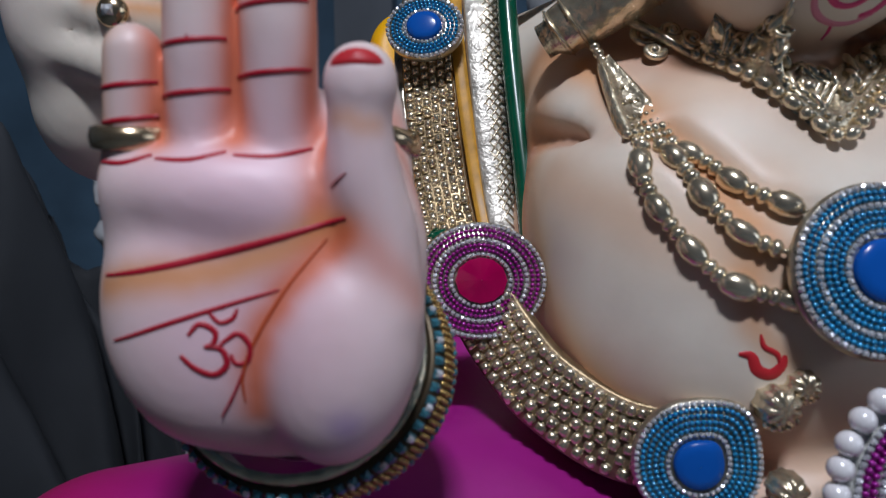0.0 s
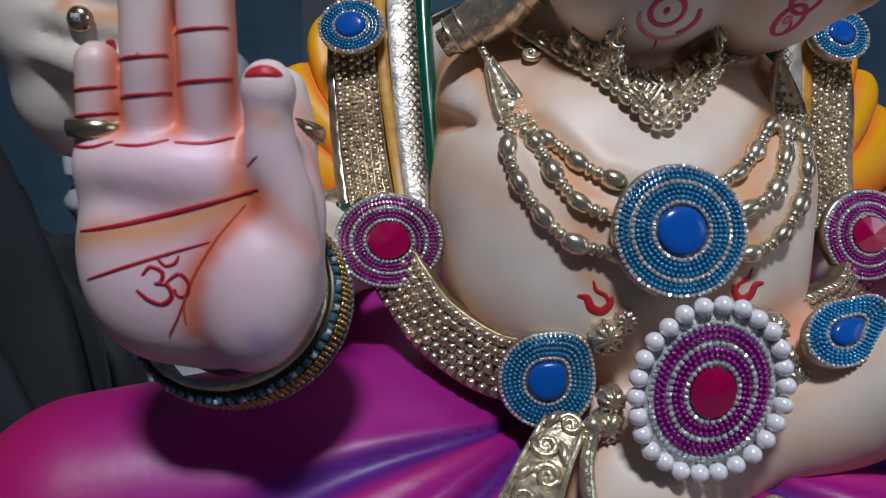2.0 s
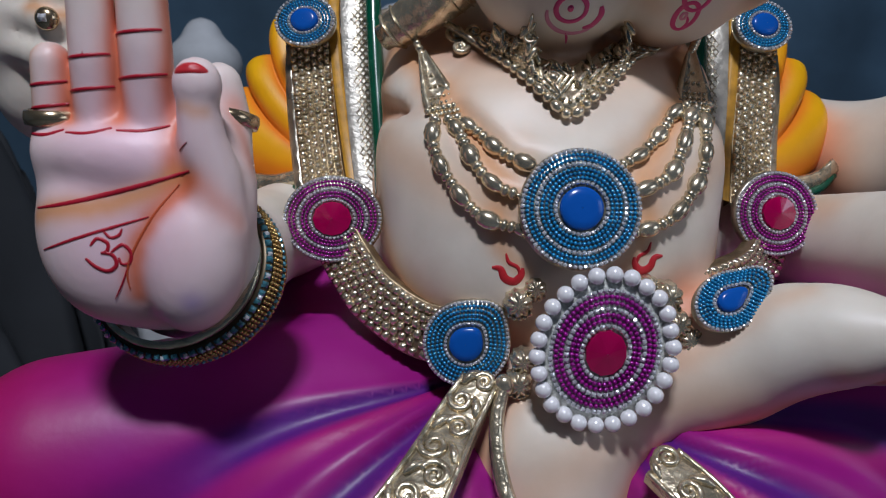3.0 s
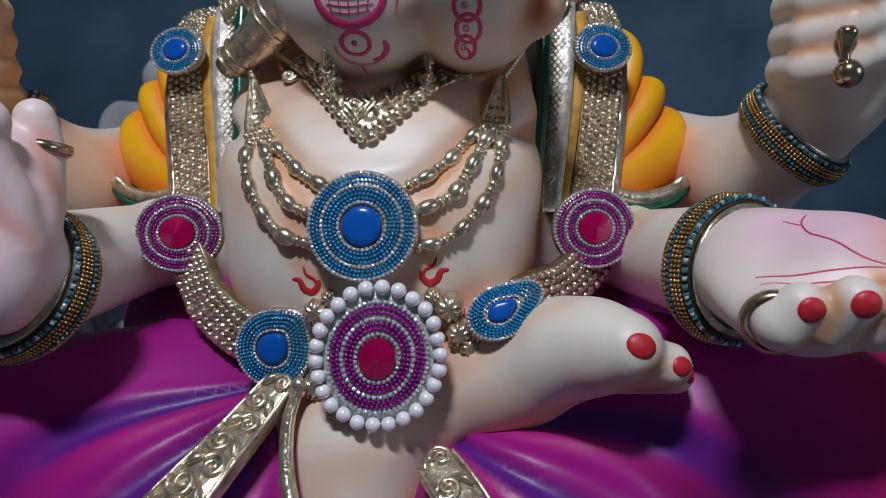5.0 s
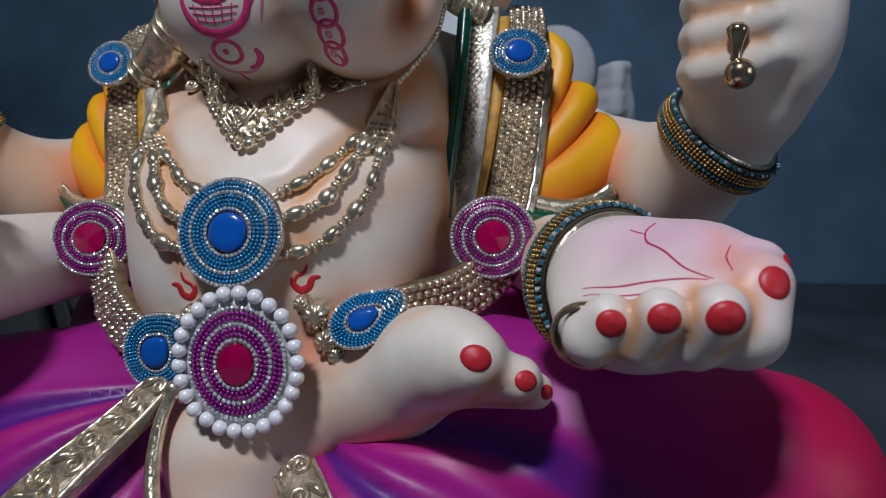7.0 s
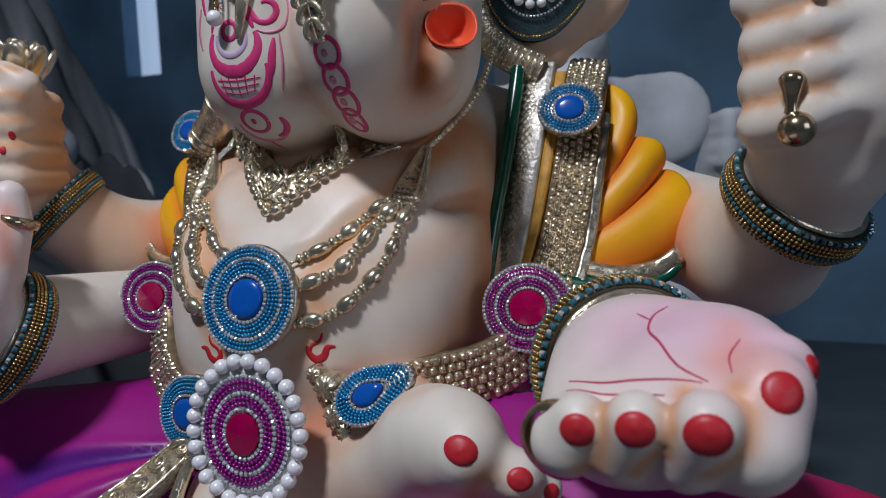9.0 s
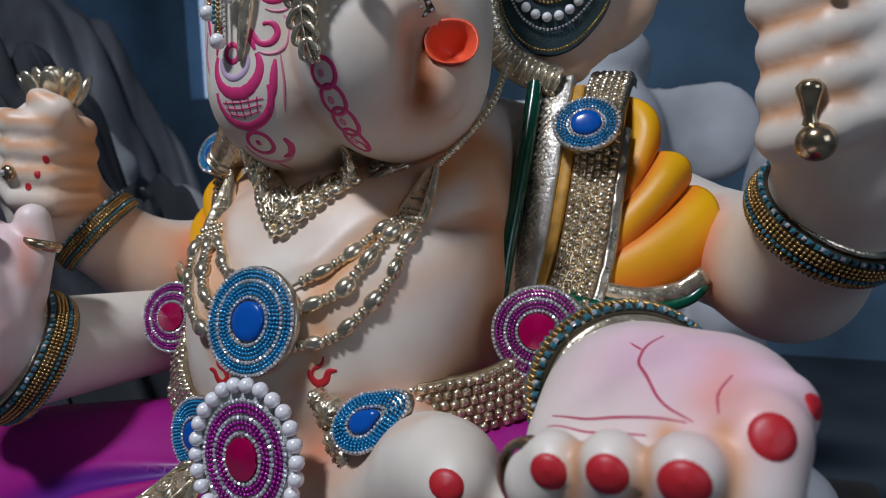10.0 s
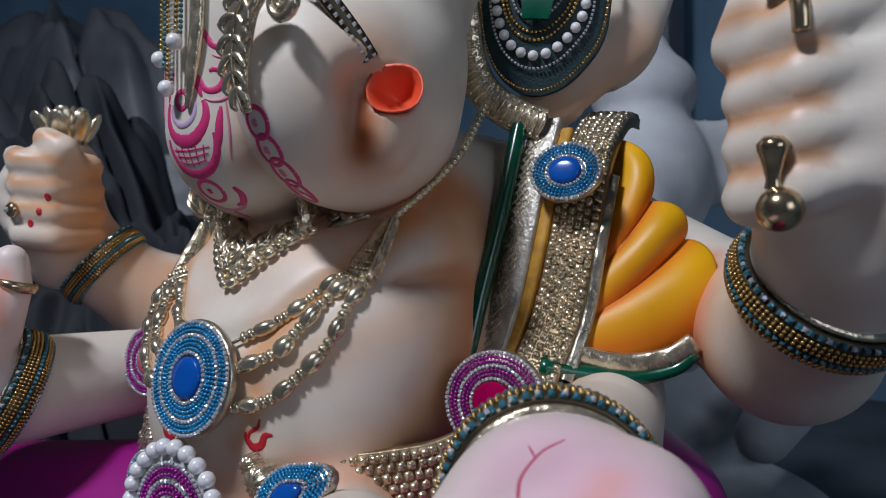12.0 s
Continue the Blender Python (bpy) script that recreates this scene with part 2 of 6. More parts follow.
# ---- smooth solids: distance fields turned into surfaces ----
class Field:
    def __init__(self, lo, hi, h):
        self.lo, self.h = np.array(lo, float), h
        self.n = np.ceil((np.array(hi) - self.lo) / h).astype(int) + 1
        self.d = np.full(self.n, 0.2, np.float32)

    def region(self, lo, hi):
        a = np.clip(np.floor((np.array(lo) - self.lo) / self.h).astype(int), 0, self.n)
        b = np.clip(np.ceil((np.array(hi) - self.lo) / self.h).astype(int) + 1, 0, self.n)
        s = tuple(slice(i, j) for i, j in zip(a, b))
        ax = [(self.lo[k] + np.arange(a[k], b[k]) * self.h).astype(np.float32) for k in range(3)]
        return s, np.meshgrid(*ax, indexing="ij", sparse=True)

    def blend(self, s, d, k, cut=False):
        a = self.d[s]
        if not a.size:
            return
        if cut:
            d = -d
            t = np.clip(0.5 - 0.5 * (d - a) / k, 0, 1)
            self.d[s] = d + (a - d) * t + k * t * (1 - t)
        else:
            t = np.clip(0.5 + 0.5 * (d - a) / k, 0, 1)
            self.d[s] = d + (a - d) * t - k * t * (1 - t)

    def ball(self, c, r, turn=(0, 0, 0), k=0.012, cut=False, power=2.0):
        """An ellipsoid with radii r, turned by degrees; boxier as power grows."""
        r = np.array(r if hasattr(r, "__len__") else (r, r, r), float)
        m = np.array(Euler([radians(q) for q in turn]).to_matrix())
        reach = np.abs(m) @ r + k + 2 * self.h
        s, (x, y, z) = self.region(np.array(c) - reach, np.array(c) + reach)
        x, y, z = x - c[0], y - c[1], z - c[2]
        q = [m[0, i] * x + m[1, i] * y + m[2, i] * z for i in range(3)]
        k0 = sum(np.abs(a / b) ** power for a, b in zip(q, r)) ** (1 / power)
        k1 = np.sqrt(sum((a / b ** 2) ** 2 for a, b in zip(q, r))) + 1e-6
        self.blend(s, k0 * (k0 - 1) / k1, k, cut)

    def limb(self, points, radii, k=0.012, cut=False, flat=None):
        """Tapered round pieces through the points. flat: a direction in which it is squeezed, and how much."""
        p, r = [np.array(q, float) for q in points], radii
        total = None
        lo = np.min([q - max(r) for q in p], axis=0) - k - 2 * self.h
        hi = np.max([q + max(r) for q in p], axis=0) + k + 2 * self.h
        s, (x, y, z) = self.region(lo, hi)
        for i in range(len(p) - 1):
            ba = p[i + 1] - p[i]
            t = np.clip(((x - p[i][0]) * ba[0] + (y - p[i][1]) * ba[1] + (z - p[i][2]) * ba[2]) / (ba @ ba), 0, 1)
            dx, dy, dz = x - p[i][0] - t * ba[0], y - p[i][1] - t * ba[1], z - p[i][2] - t * ba[2]
            if flat is not None:
                f, amount = np.array(flat[0]) / np.linalg.norm(flat[0]), flat[1]
                along = (dx * f[0] + dy * f[1] + dz * f[2]) * (1 / amount - 1)
                dx, dy, dz = dx + along * f[0], dy + along * f[1], dz + along * f[2]
            d = np.sqrt(dx * dx + dy * dy + dz * dz) - (r[i] + (r[i + 1] - r[i]) * t)
            if flat is not None:
                d = d * amount ** 0.5
            total = d if total is None else np.minimum(total, d)
        self.blend(s, total, k, cut)

    def surface(self, smooth=2):
        d = self.d
        s = d < 0
        c = np.zeros(np.array(d.shape) - 1, np.int8)
        sh = c.shape
        for i in (0, 1):
            for j in (0, 1):
                for k in (0, 1):
                    c += s[i:i + sh[0], j:j + sh[1], k:k + sh[2]]
        active = (c > 0) & (c < 8)
        ii = np.argwhere(active)
        idx = np.full(sh, -1, np.int32)
        idx[active] = np.arange(len(ii))
        pos, cnt = np.zeros((len(ii), 3)), np.zeros(len(ii))
        for axis in range(3):
            e = np.eye(3, dtype=int)[axis]
            for u in (0, 1):
                for w in (0, 1):
                    a = np.zeros(3, int)
                    a[(axis + 1) % 3], a[(axis + 2) % 3] = u, w
                    da, db = d[tuple((ii + a).T)], d[tuple((ii + a + e).T)]
                    cross = (da < 0) != (db < 0)
                    t = np.where(cross, da / np.where(cross, da - db, 1), 0)
                    pos += np.where(cross[:, None], a + e * t[:, None], 0)
                    cnt += cross
        v = self.lo + (ii + pos / cnt[:, None]) * self.h
        quads = []
        for axis in range(3):
            b, g = (axis + 1) % 3, (axis + 2) % 3
            s0 = np.take(s, range(0, s.shape[axis] - 1), axis)
            s1 = np.take(s, range(1, s.shape[axis]), axis)
            at = np.argwhere(s0 != s1)
            at = at[(at[:, b] > 0) & (at[:, g] > 0) & (at[:, b] < sh[b]) & (at[:, g] < sh[g])]
            eb, eg = np.eye(3, dtype=int)[b], np.eye(3, dtype=int)[g]
            q = np.stack([idx[tuple((at + o).T)] for o in (-eb - eg, -eg, 0 * eb, -eb)], 1)
            flip = ~s0[tuple(at.T)]
            q[flip] = q[flip][:, ::-1]
            quads.append(q)
        q = np.concatenate(quads)
        for _ in range(smooth):
            acc, n = np.zeros_like(v), np.zeros(len(v))
            for a, b in ((0, 1), (1, 2), (2, 3), (3, 0)):
                for k in range(3):
                    acc[:, k] += np.bincount(q[:, a], v[q[:, b], k], len(v)) + np.bincount(q[:, b], v[q[:, a], k], len(v))
                n += np.bincount(q[:, a], minlength=len(v)) + np.bincount(q[:, b], minlength=len(v))
            v = 0.5 * v + 0.5 * acc / np.maximum(n, 1)[:, None]
        return v, q


# ---- the painted statue ----
CX = 0.129          # the statue's middle


def mirror(p):
    return (2 * CX - p[0], p[1], p[2])


SKIN_C, PALM_C, ORANGE_C, RED_C, PINK_C = (0.825, 0.755, 0.65), (0.86, 0.55, 0.65), (0.72, 0.28, 0.06), (0.58, 0.022, 0.032), (0.74, 0.06, 0.22)
MAGENTA_C, PURPLE_C, CRIMSON_C, YELLOW_C, AMBER_C = (0.34, 0.008, 0.215), (0.085, 0.010, 0.21), (0.50, 0.006, 0.060), (0.95, 0.49, 0.004), (0.90, 0.24, 0.010)


class Statue:
    def __init__(self):
        self.v, self.f, self.c = [], [], []
        self.count = 0

    def add(self, v, f, c):
        v = np.asarray(v, float)
        self.v.append(v)
        self.f.extend((tuple(int(i) + self.count for i in q) for q in f))
        self.c.append(np.broadcast_to(np.asarray(c, float), v.shape))
        self.count += len(v)


def airbrush(v, c, spots):
    """Soft sprayed colour: (a line of points, reach, colour, strength)."""
    for line, reach, colour, strength in spots:
        p = [np.array(q, float) for q in line]
        p = [a + (b - a) * k / 5 for a, b in zip(p, p[1:]) for k in range(5)] + [p[-1]]
        p = [v[np.argmin(((v - q) ** 2).sum(1))] for q in p]
        p = [q for k, q in enumerate(p) if not k or np.linalg.norm(q - p[k - 1]) > 1e-5]
        d = None
        if len(p) == 1:
            d = np.linalg.norm(v - p[0], axis=1)
        for a, b in zip(p, p[1:]):
            ba = b - a
            t = np.clip((v - a) @ ba / (ba @ ba), 0, 1)
            e = np.linalg.norm(v - a - t[:, None] * ba, axis=1)
            d = e if d is None else np.minimum(d, e)
        w = (strength * np.exp(-(d / reach) ** 2))[:, None]
        c = c * (1 - w) + np.array(colour) * w
    return c


def build_skin():
    f = Field((-0.26, 0.08, 0.38), (0.47, 0.52, 0.90), 0.0028)
    # torso: belly, chest, neck
    f.ball((CX, 0.308, 0.546), (0.092, 0.103, 0.072), power=2.8)
    f.ball((CX, 0.350, 0.625), (0.094, 0.092, 0.070), k=0.025)
    f.ball((CX, 0.395, 0.635), (0.150, 0.055, 0.050), k=0.03)
    f.ball((CX - 0.043, 0.284, 0.588), (0.046, 0.050, 0.040), k=0.022)
    f.ball((CX + 0.043, 0.284, 0.588), (0.046, 0.050, 0.040), k=0.022)
    f.ball((CX - 0.066, 0.354, 0.535), (0.066, 0.060, 0.070), k=0.02)
    f.ball((CX + 0.066, 0.354, 0.535), (0.066, 0.060, 0.070), k=0.02)
    f.ball((CX, 0.335, 0.79), (0.082, 0.085, 0.10), k=0.02)
    # folds where the arms join the chest
    for s in (-1, 1):
        f.ball((CX + s * 0.068, 0.300, 0.620), (0.019, 0.026, 0.018), k=0.022)
        f.limb([(CX + s * 0.092, 0.296, 0.607), (CX + s * 0.080, 0.270, 0.606), (CX + s * 0.066, 0.250, 0.601)], [0.0016, 0.0016, 0.0008], k=0.012, cut=True)
    f.ball((CX, 0.262, 0.606), (0.050, 0.030, 0.026), k=0.016)
    f.limb([(CX - 0.052, 0.236, 0.606), (CX - 0.030, 0.214, 0.585), (CX, 0.205, 0.578), (CX + 0.030, 0.214, 0.585), (CX + 0.052, 0.236, 0.606)], [0.0022] * 5, k=0.010, cut=True)
    # trunk: the shaft in front, the coil beside it, the tip turned up
    f.limb([(0.129, 0.262, 0.84), (0.128, 0.253, 0.73), (0.126, 0.250, 0.682)], [0.052, 0.047, 0.045], k=0.01)
    f.ball((0.183, 0.260, 0.692), (0.044, 0.064, 0.053), k=0.006)
    f.limb([(0.176, 0.295, 0.72), (0.170, 0.30, 0.78)], [0.042, 0.045], k=0.015)
    f.limb([(0.2195, 0.222, 0.690), (0.2165, 0.224, 0.664)], [0.010, 0.008], k=0.010, cut=True)
    f.limb([(0.216, 0.238, 0.668), (0.219, 0.240, 0.684)], [0.012, 0.011], k=0.012)
    f.ball((0.2252, 0.2345, 0.6890), (0.0112, 0.0108, 0.0092), k=0.003, cut=True)
    for side in (lambda p: p, mirror):
        near = side is not mirror
        # ears, fanning behind
        f.limb([side((0.238, 0.368, 0.703)), side((0.252, 0.395, 0.745)), side((0.258, 0.415, 0.80))], [0.020, 0.040, 0.046], k=0.01, flat=((0.35, -1, 0) if near else (-0.35, -1, 0), 0.35))
        # upper arm, elbow, wrist, fist held high
        rise = 0.009 if near else 0.0
        f.limb([side((0.245, 0.425, 0.618)), side((0.312, 0.412, 0.577 + rise)), side((0.360, 0.357, 0.566 + rise))], [0.038, 0.038 - rise * 0.2, 0.037 - rise * 0.3], k=0.02)
        f.limb([side((0.360, 0.352, 0.566 + rise)), side((0.374, 0.315, 0.598)), side((0.384, 0.290, 0.625))], [0.037 - rise * 0.3, 0.032, 0.027], k=0.02)
        if not near:
            f.ball((-0.136, 0.281, 0.622), (0.028, 0.026, 0.034), k=0.012)
        top = 0.70 if near else 0.678
        f.limb([side((0.386, 0.288, 0.630)), side((0.388, 0.280, 0.665)), side((0.388, 0.286, top))], [0.029, 0.032, 0.027], k=0.012)
        for i, z in enumerate((0.640, 0.657, 0.674, 0.691)):
            if not near:
                z -= 0.012
            f.limb([side((0.394, 0.256, z + 0.009)), side((0.374, 0.250, z + 0.003)), side((0.358, 0.262, z)), side((0.358, 0.290, z))], [0.0080, 0.0102, 0.0108, 0.010], k=0.0028)
        f.ball(side((0.402, 0.274, 0.664 if near else 0.655)), (0.022, 0.029, 0.046 if near else 0.038), k=0.006)
        if near:
            f.limb([(0.385, 0.262, 0.712), (0.360, 0.260, 0.704), (0.352, 0.264, 0.693)], [0.011, 0.011, 0.009], k=0.004)
        else:
            f.limb([side((0.363, 0.272, 0.668)), side((0.352, 0.268, 0.690)), side((0.362, 0.262, 0.698))], [0.013, 0.011, 0.009], k=0.006)
    # the arm with the raised palm
    f.limb([(0.010, 0.392, 0.585), (-0.010, 0.368, 0.535), (-0.030, 0.300, 0.534), (-0.042, 0.205, 0.538)], [0.036, 0.033, 0.028, 0.032], k=0.02)
    # the arm with the open palm
    f.limb([(0.248, 0.392, 0.585), (0.270, 0.368, 0.532), (0.288, 0.300, 0.532), (0.307, 0.205, 0.545)], [0.034, 0.029, 0.027, 0.030], k=0.02)
    # folded foot and shin
    f.limb([(0.115, 0.240, 0.44), (0.160, 0.226, 0.468), (0.205, 0.215, 0.490)], [0.042, 0.033, 0.027], k=0.02)
    f.limb([(0.205, 0.215, 0.490), (0.240, 0.185, 0.511)], [0.027, 0.0200], k=0.02)
    f.limb([(0.228, 0.192, 0.512), (0.252, 0.166, 0.5185)], [0.0185, 0.0140], k=0.018)
    f.limb([(0.240, 0.196, 0.500), (0.270, 0.171, 0.5085)], [0.013, 0.0105], k=0.005)
    f.limb([(0.240, 0.204, 0.492), (0.277, 0.183, 0.499)], [0.011, 0.0085], k=0.005)
    f.limb([(0.125, 0.205, 0.38), (0.120, 0.215, 0.445)], [0.045, 0.040], k=0.025)
    return f.surface()


def build_palms():
    f = Field((-0.10, 0.11, 0.49), (0.03, 0.235, 0.72), 0.0017)
    # raised palm
    f.ball((-0.0455, 0.178, 0.572), (0.0415, 0.021, 0.048), (-8, 0, 0), k=0.006)
    f.ball((-0.0435, 0.184, 0.545), (0.0385, 0.024, 0.028), k=0.01)
    f.ball((-0.0255, 0.166, 0.5495), (0.0195, 0.0180, 0.0285), (0, 10, 0), k=0.003)
    f.ball((-0.066, 0.171, 0.555), (0.019, 0.017, 0.028), (0, -12, 0), k=0.010)
    f.ball((-0.054, 0.169, 0.590), (0.029, 0.0135, 0.013), (0, 4, 0), k=0.005)
    f.ball((-0.0765, 0.175, 0.590), (0.0100, 0.0125, 0.018), k=0.006)
    f.limb([(-0.0765, 0.173, 0.597), (-0.0757, 0.171, 0.6245)], [0.0086, 0.0072], k=0.002)
    f.limb([(-0.0600, 0.173, 0.597), (-0.0585, 0.169, 0.625), (-0.058, 0.168, 0.647)], [0.0094, 0.0088, 0.0080], k=0.002)
    f.limb([(-0.0410, 0.173, 0.600), (-0.0396, 0.169, 0.63), (-0.039, 0.168, 0.660)], [0.0098, 0.0094, 0.0086], k=0.002)
    f.limb([(-0.0190, 0.186, 0.578), (-0.0192, 0.195, 0.602), (-0.0215, 0.196, 0.617)], [0.0120, 0.0102, 0.0092], k=0.005)
    f.limb([(-0.0165, 0.1665, 0.562), (-0.0168, 0.166, 0.582), (-0.0193, 0.1635, 0.596), (-0.0197, 0.1625, 0.6065)], [0.0120, 0.0104, 0.0090, 0.0078], k=0.003)
    f.ball((-0.0192, 0.1620, 0.6160), (0.0089, 0.0084, 0.0100), k=0.0025)
    # creases of the palm
    f.limb([(-0.080, 0.1495, 0.571), (-0.05, 0.1525, 0.577), (-0.024, 0.152, 0.5850)], [0.0018, 0.0026, 0.0028], k=0.005, cut=True)
    f.limb([(-0.0255, 0.1495, 0.5800), (-0.0365, 0.1480, 0.5700), (-0.0430, 0.1480, 0.5600), (-0.0460, 0.1500, 0.5400)], [0.0026, 0.0026, 0.0024, 0.0010], k=0.004, cut=True)
    f.limb([(-0.0290, 0.1560, 0.588), (-0.0285, 0.1560, 0.605)], [0.0024, 0.0020], k=0.004, cut=True)
    right = f.surface()
    f = Field((0.25, 0.06, 0.48), (0.42, 0.26, 0.62), 0.0018)
    # open palm, thumb and fingers curled up at its rim
    f.ball((0.316, 0.167, 0.547), (0.0335, 0.044, 0.019), (17, 0, -8), k=0.01)
    f.ball((0.339, 0.162, 0.557), (0.0255, 0.034, 0.0185), (14, 6, 0), k=0.010)
    f.limb([(0.346, 0.166, 0.559), (0.3510, 0.150, 0.5605), (0.3525, 0.1365, 0.5605)], [0.013, 0.0118, 0.0100], k=0.008)
    f.limb([(0.3525, 0.1365, 0.5590), (0.3490, 0.1300, 0.5460)], [0.0102, 0.0112], k=0.006)
    f.limb([(0.346, 0.172, 0.558), (0.3575, 0.150, 0.5640)], [0.0105, 0.0082], k=0.005)
    f.limb([(0.325, 0.150, 0.548), (0.344, 0.134, 0.5460)], [0.017, 0.0130], k=0.012)
    f.ball((0.313, 0.190, 0.548), (0.031, 0.030, 0.027), k=0.012)
    for x, y, z, r in ((0.3030, 0.1245, 0.5500, 0.0086), (0.3192, 0.1205, 0.5530, 0.0090), (0.3372, 0.1190, 0.5545, 0.0096)):
        f.limb([(x - 0.001, 0.148, 0.5425), (x - 0.006, 0.1285, 0.5420), (x - 0.001, y, z)], [0.0115, 0.0108, r], k=0.0025)
    left = f.surface()
    return right, left


def build_cloth():
    f = Field((-0.22, 0.06, 0.36), (0.48, 0.50, 0.56), 0.0032)
    for s, kx in ((1, -0.118), (-1, 0.380)):
        drop = 0.012 if s > 0 else -0.004
        f.limb([(CX - s * 0.03, 0.30, 0.455 - drop), (CX - s * 0.14, 0.255 - (0.01 if s < 0 else 0), 0.452 - drop), (kx, 0.225 - (0.02 if s < 0 else 0), 0.446 - drop)], [0.052, 0.055, 0.052], k=0.03)
    f.ball((CX, 0.33, 0.41), (0.22, 0.13, 0.06), k=0.03)
    f.ball((CX + 0.0, 0.25, 0.375), (0.26, 0.15, 0.03), k=0.03)
    f.ball((CX - 0.118, 0.365, 0.472), (0.085, 0.075, 0.052), k=0.03)
    f.ball((CX + 0.118, 0.365, 0.472), (0.085, 0.075, 0.052), k=0.03)
    f.ball((0.030, 0.200, 0.415), (0.070, 0.065, 0.045), (20, -15, 0), k=0.05)
    f.ball((0.220, 0.195, 0.415), (0.065, 0.060, 0.045), (20, 20, 0), k=0.03)
    return f.surface(3)


def build_sleeve(side):
    """A pleated yellow sleeve: three overlapping pleats fanning from the sash to a scalloped rim."""
    us = np.linspace(0, 3, 91)
    lobe = np.minimum(us, 2.9999).astype(int)
    f = us - lobe
    def run(points):
        p = np.array(points)
        return p[lobe] + (p[lobe + 1] - p[lobe]) * f[:, None]
    inner = run([(0.266, 0.368, 0.652), (0.264, 0.330, 0.597), (0.266, 0.323, 0.579), (0.264, 0.318, 0.563)])
    outer = run([(0.270, 0.372, 0.676), (0.2940, 0.362, 0.6410), (0.3105, 0.366, 0.6210), (0.3180, 0.350, 0.572)])
    outer = outer + np.array([(0.0100, 0.0, 0.0060), (0.0075, 0.0, 0.0050), (0.0125, 0.004, 0.0100)])[lobe] * (np.sin(np.pi * f) ** 0.75)[:, None]
    way = np.array((0.25, -0.92, 0.28))
    bulge = np.sin(np.pi * f ** 0.85) ** 0.8
    bend = np.array((0.0042, -0.003, -0.0020))
    rows, tint = [], []
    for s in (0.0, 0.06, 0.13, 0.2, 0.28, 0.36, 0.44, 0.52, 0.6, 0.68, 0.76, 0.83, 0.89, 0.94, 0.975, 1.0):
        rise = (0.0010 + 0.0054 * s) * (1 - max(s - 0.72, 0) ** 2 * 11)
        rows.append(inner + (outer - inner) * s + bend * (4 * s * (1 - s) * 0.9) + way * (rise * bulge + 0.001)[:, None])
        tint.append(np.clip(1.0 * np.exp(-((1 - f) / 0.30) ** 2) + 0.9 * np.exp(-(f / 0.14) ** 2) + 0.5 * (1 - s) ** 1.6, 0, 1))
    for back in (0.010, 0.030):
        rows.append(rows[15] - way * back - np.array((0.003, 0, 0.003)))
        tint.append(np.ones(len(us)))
    n, m = len(us), len(rows)
    v = np.concatenate(rows)
    q = [(i * n + j, i * n + j + 1, (i + 1) * n + j + 1, (i + 1) * n + j) for i in range(m - 1) for j in range(n - 1)]
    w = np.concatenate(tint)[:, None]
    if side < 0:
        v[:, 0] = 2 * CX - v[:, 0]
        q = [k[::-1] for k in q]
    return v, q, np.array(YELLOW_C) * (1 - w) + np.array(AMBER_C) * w


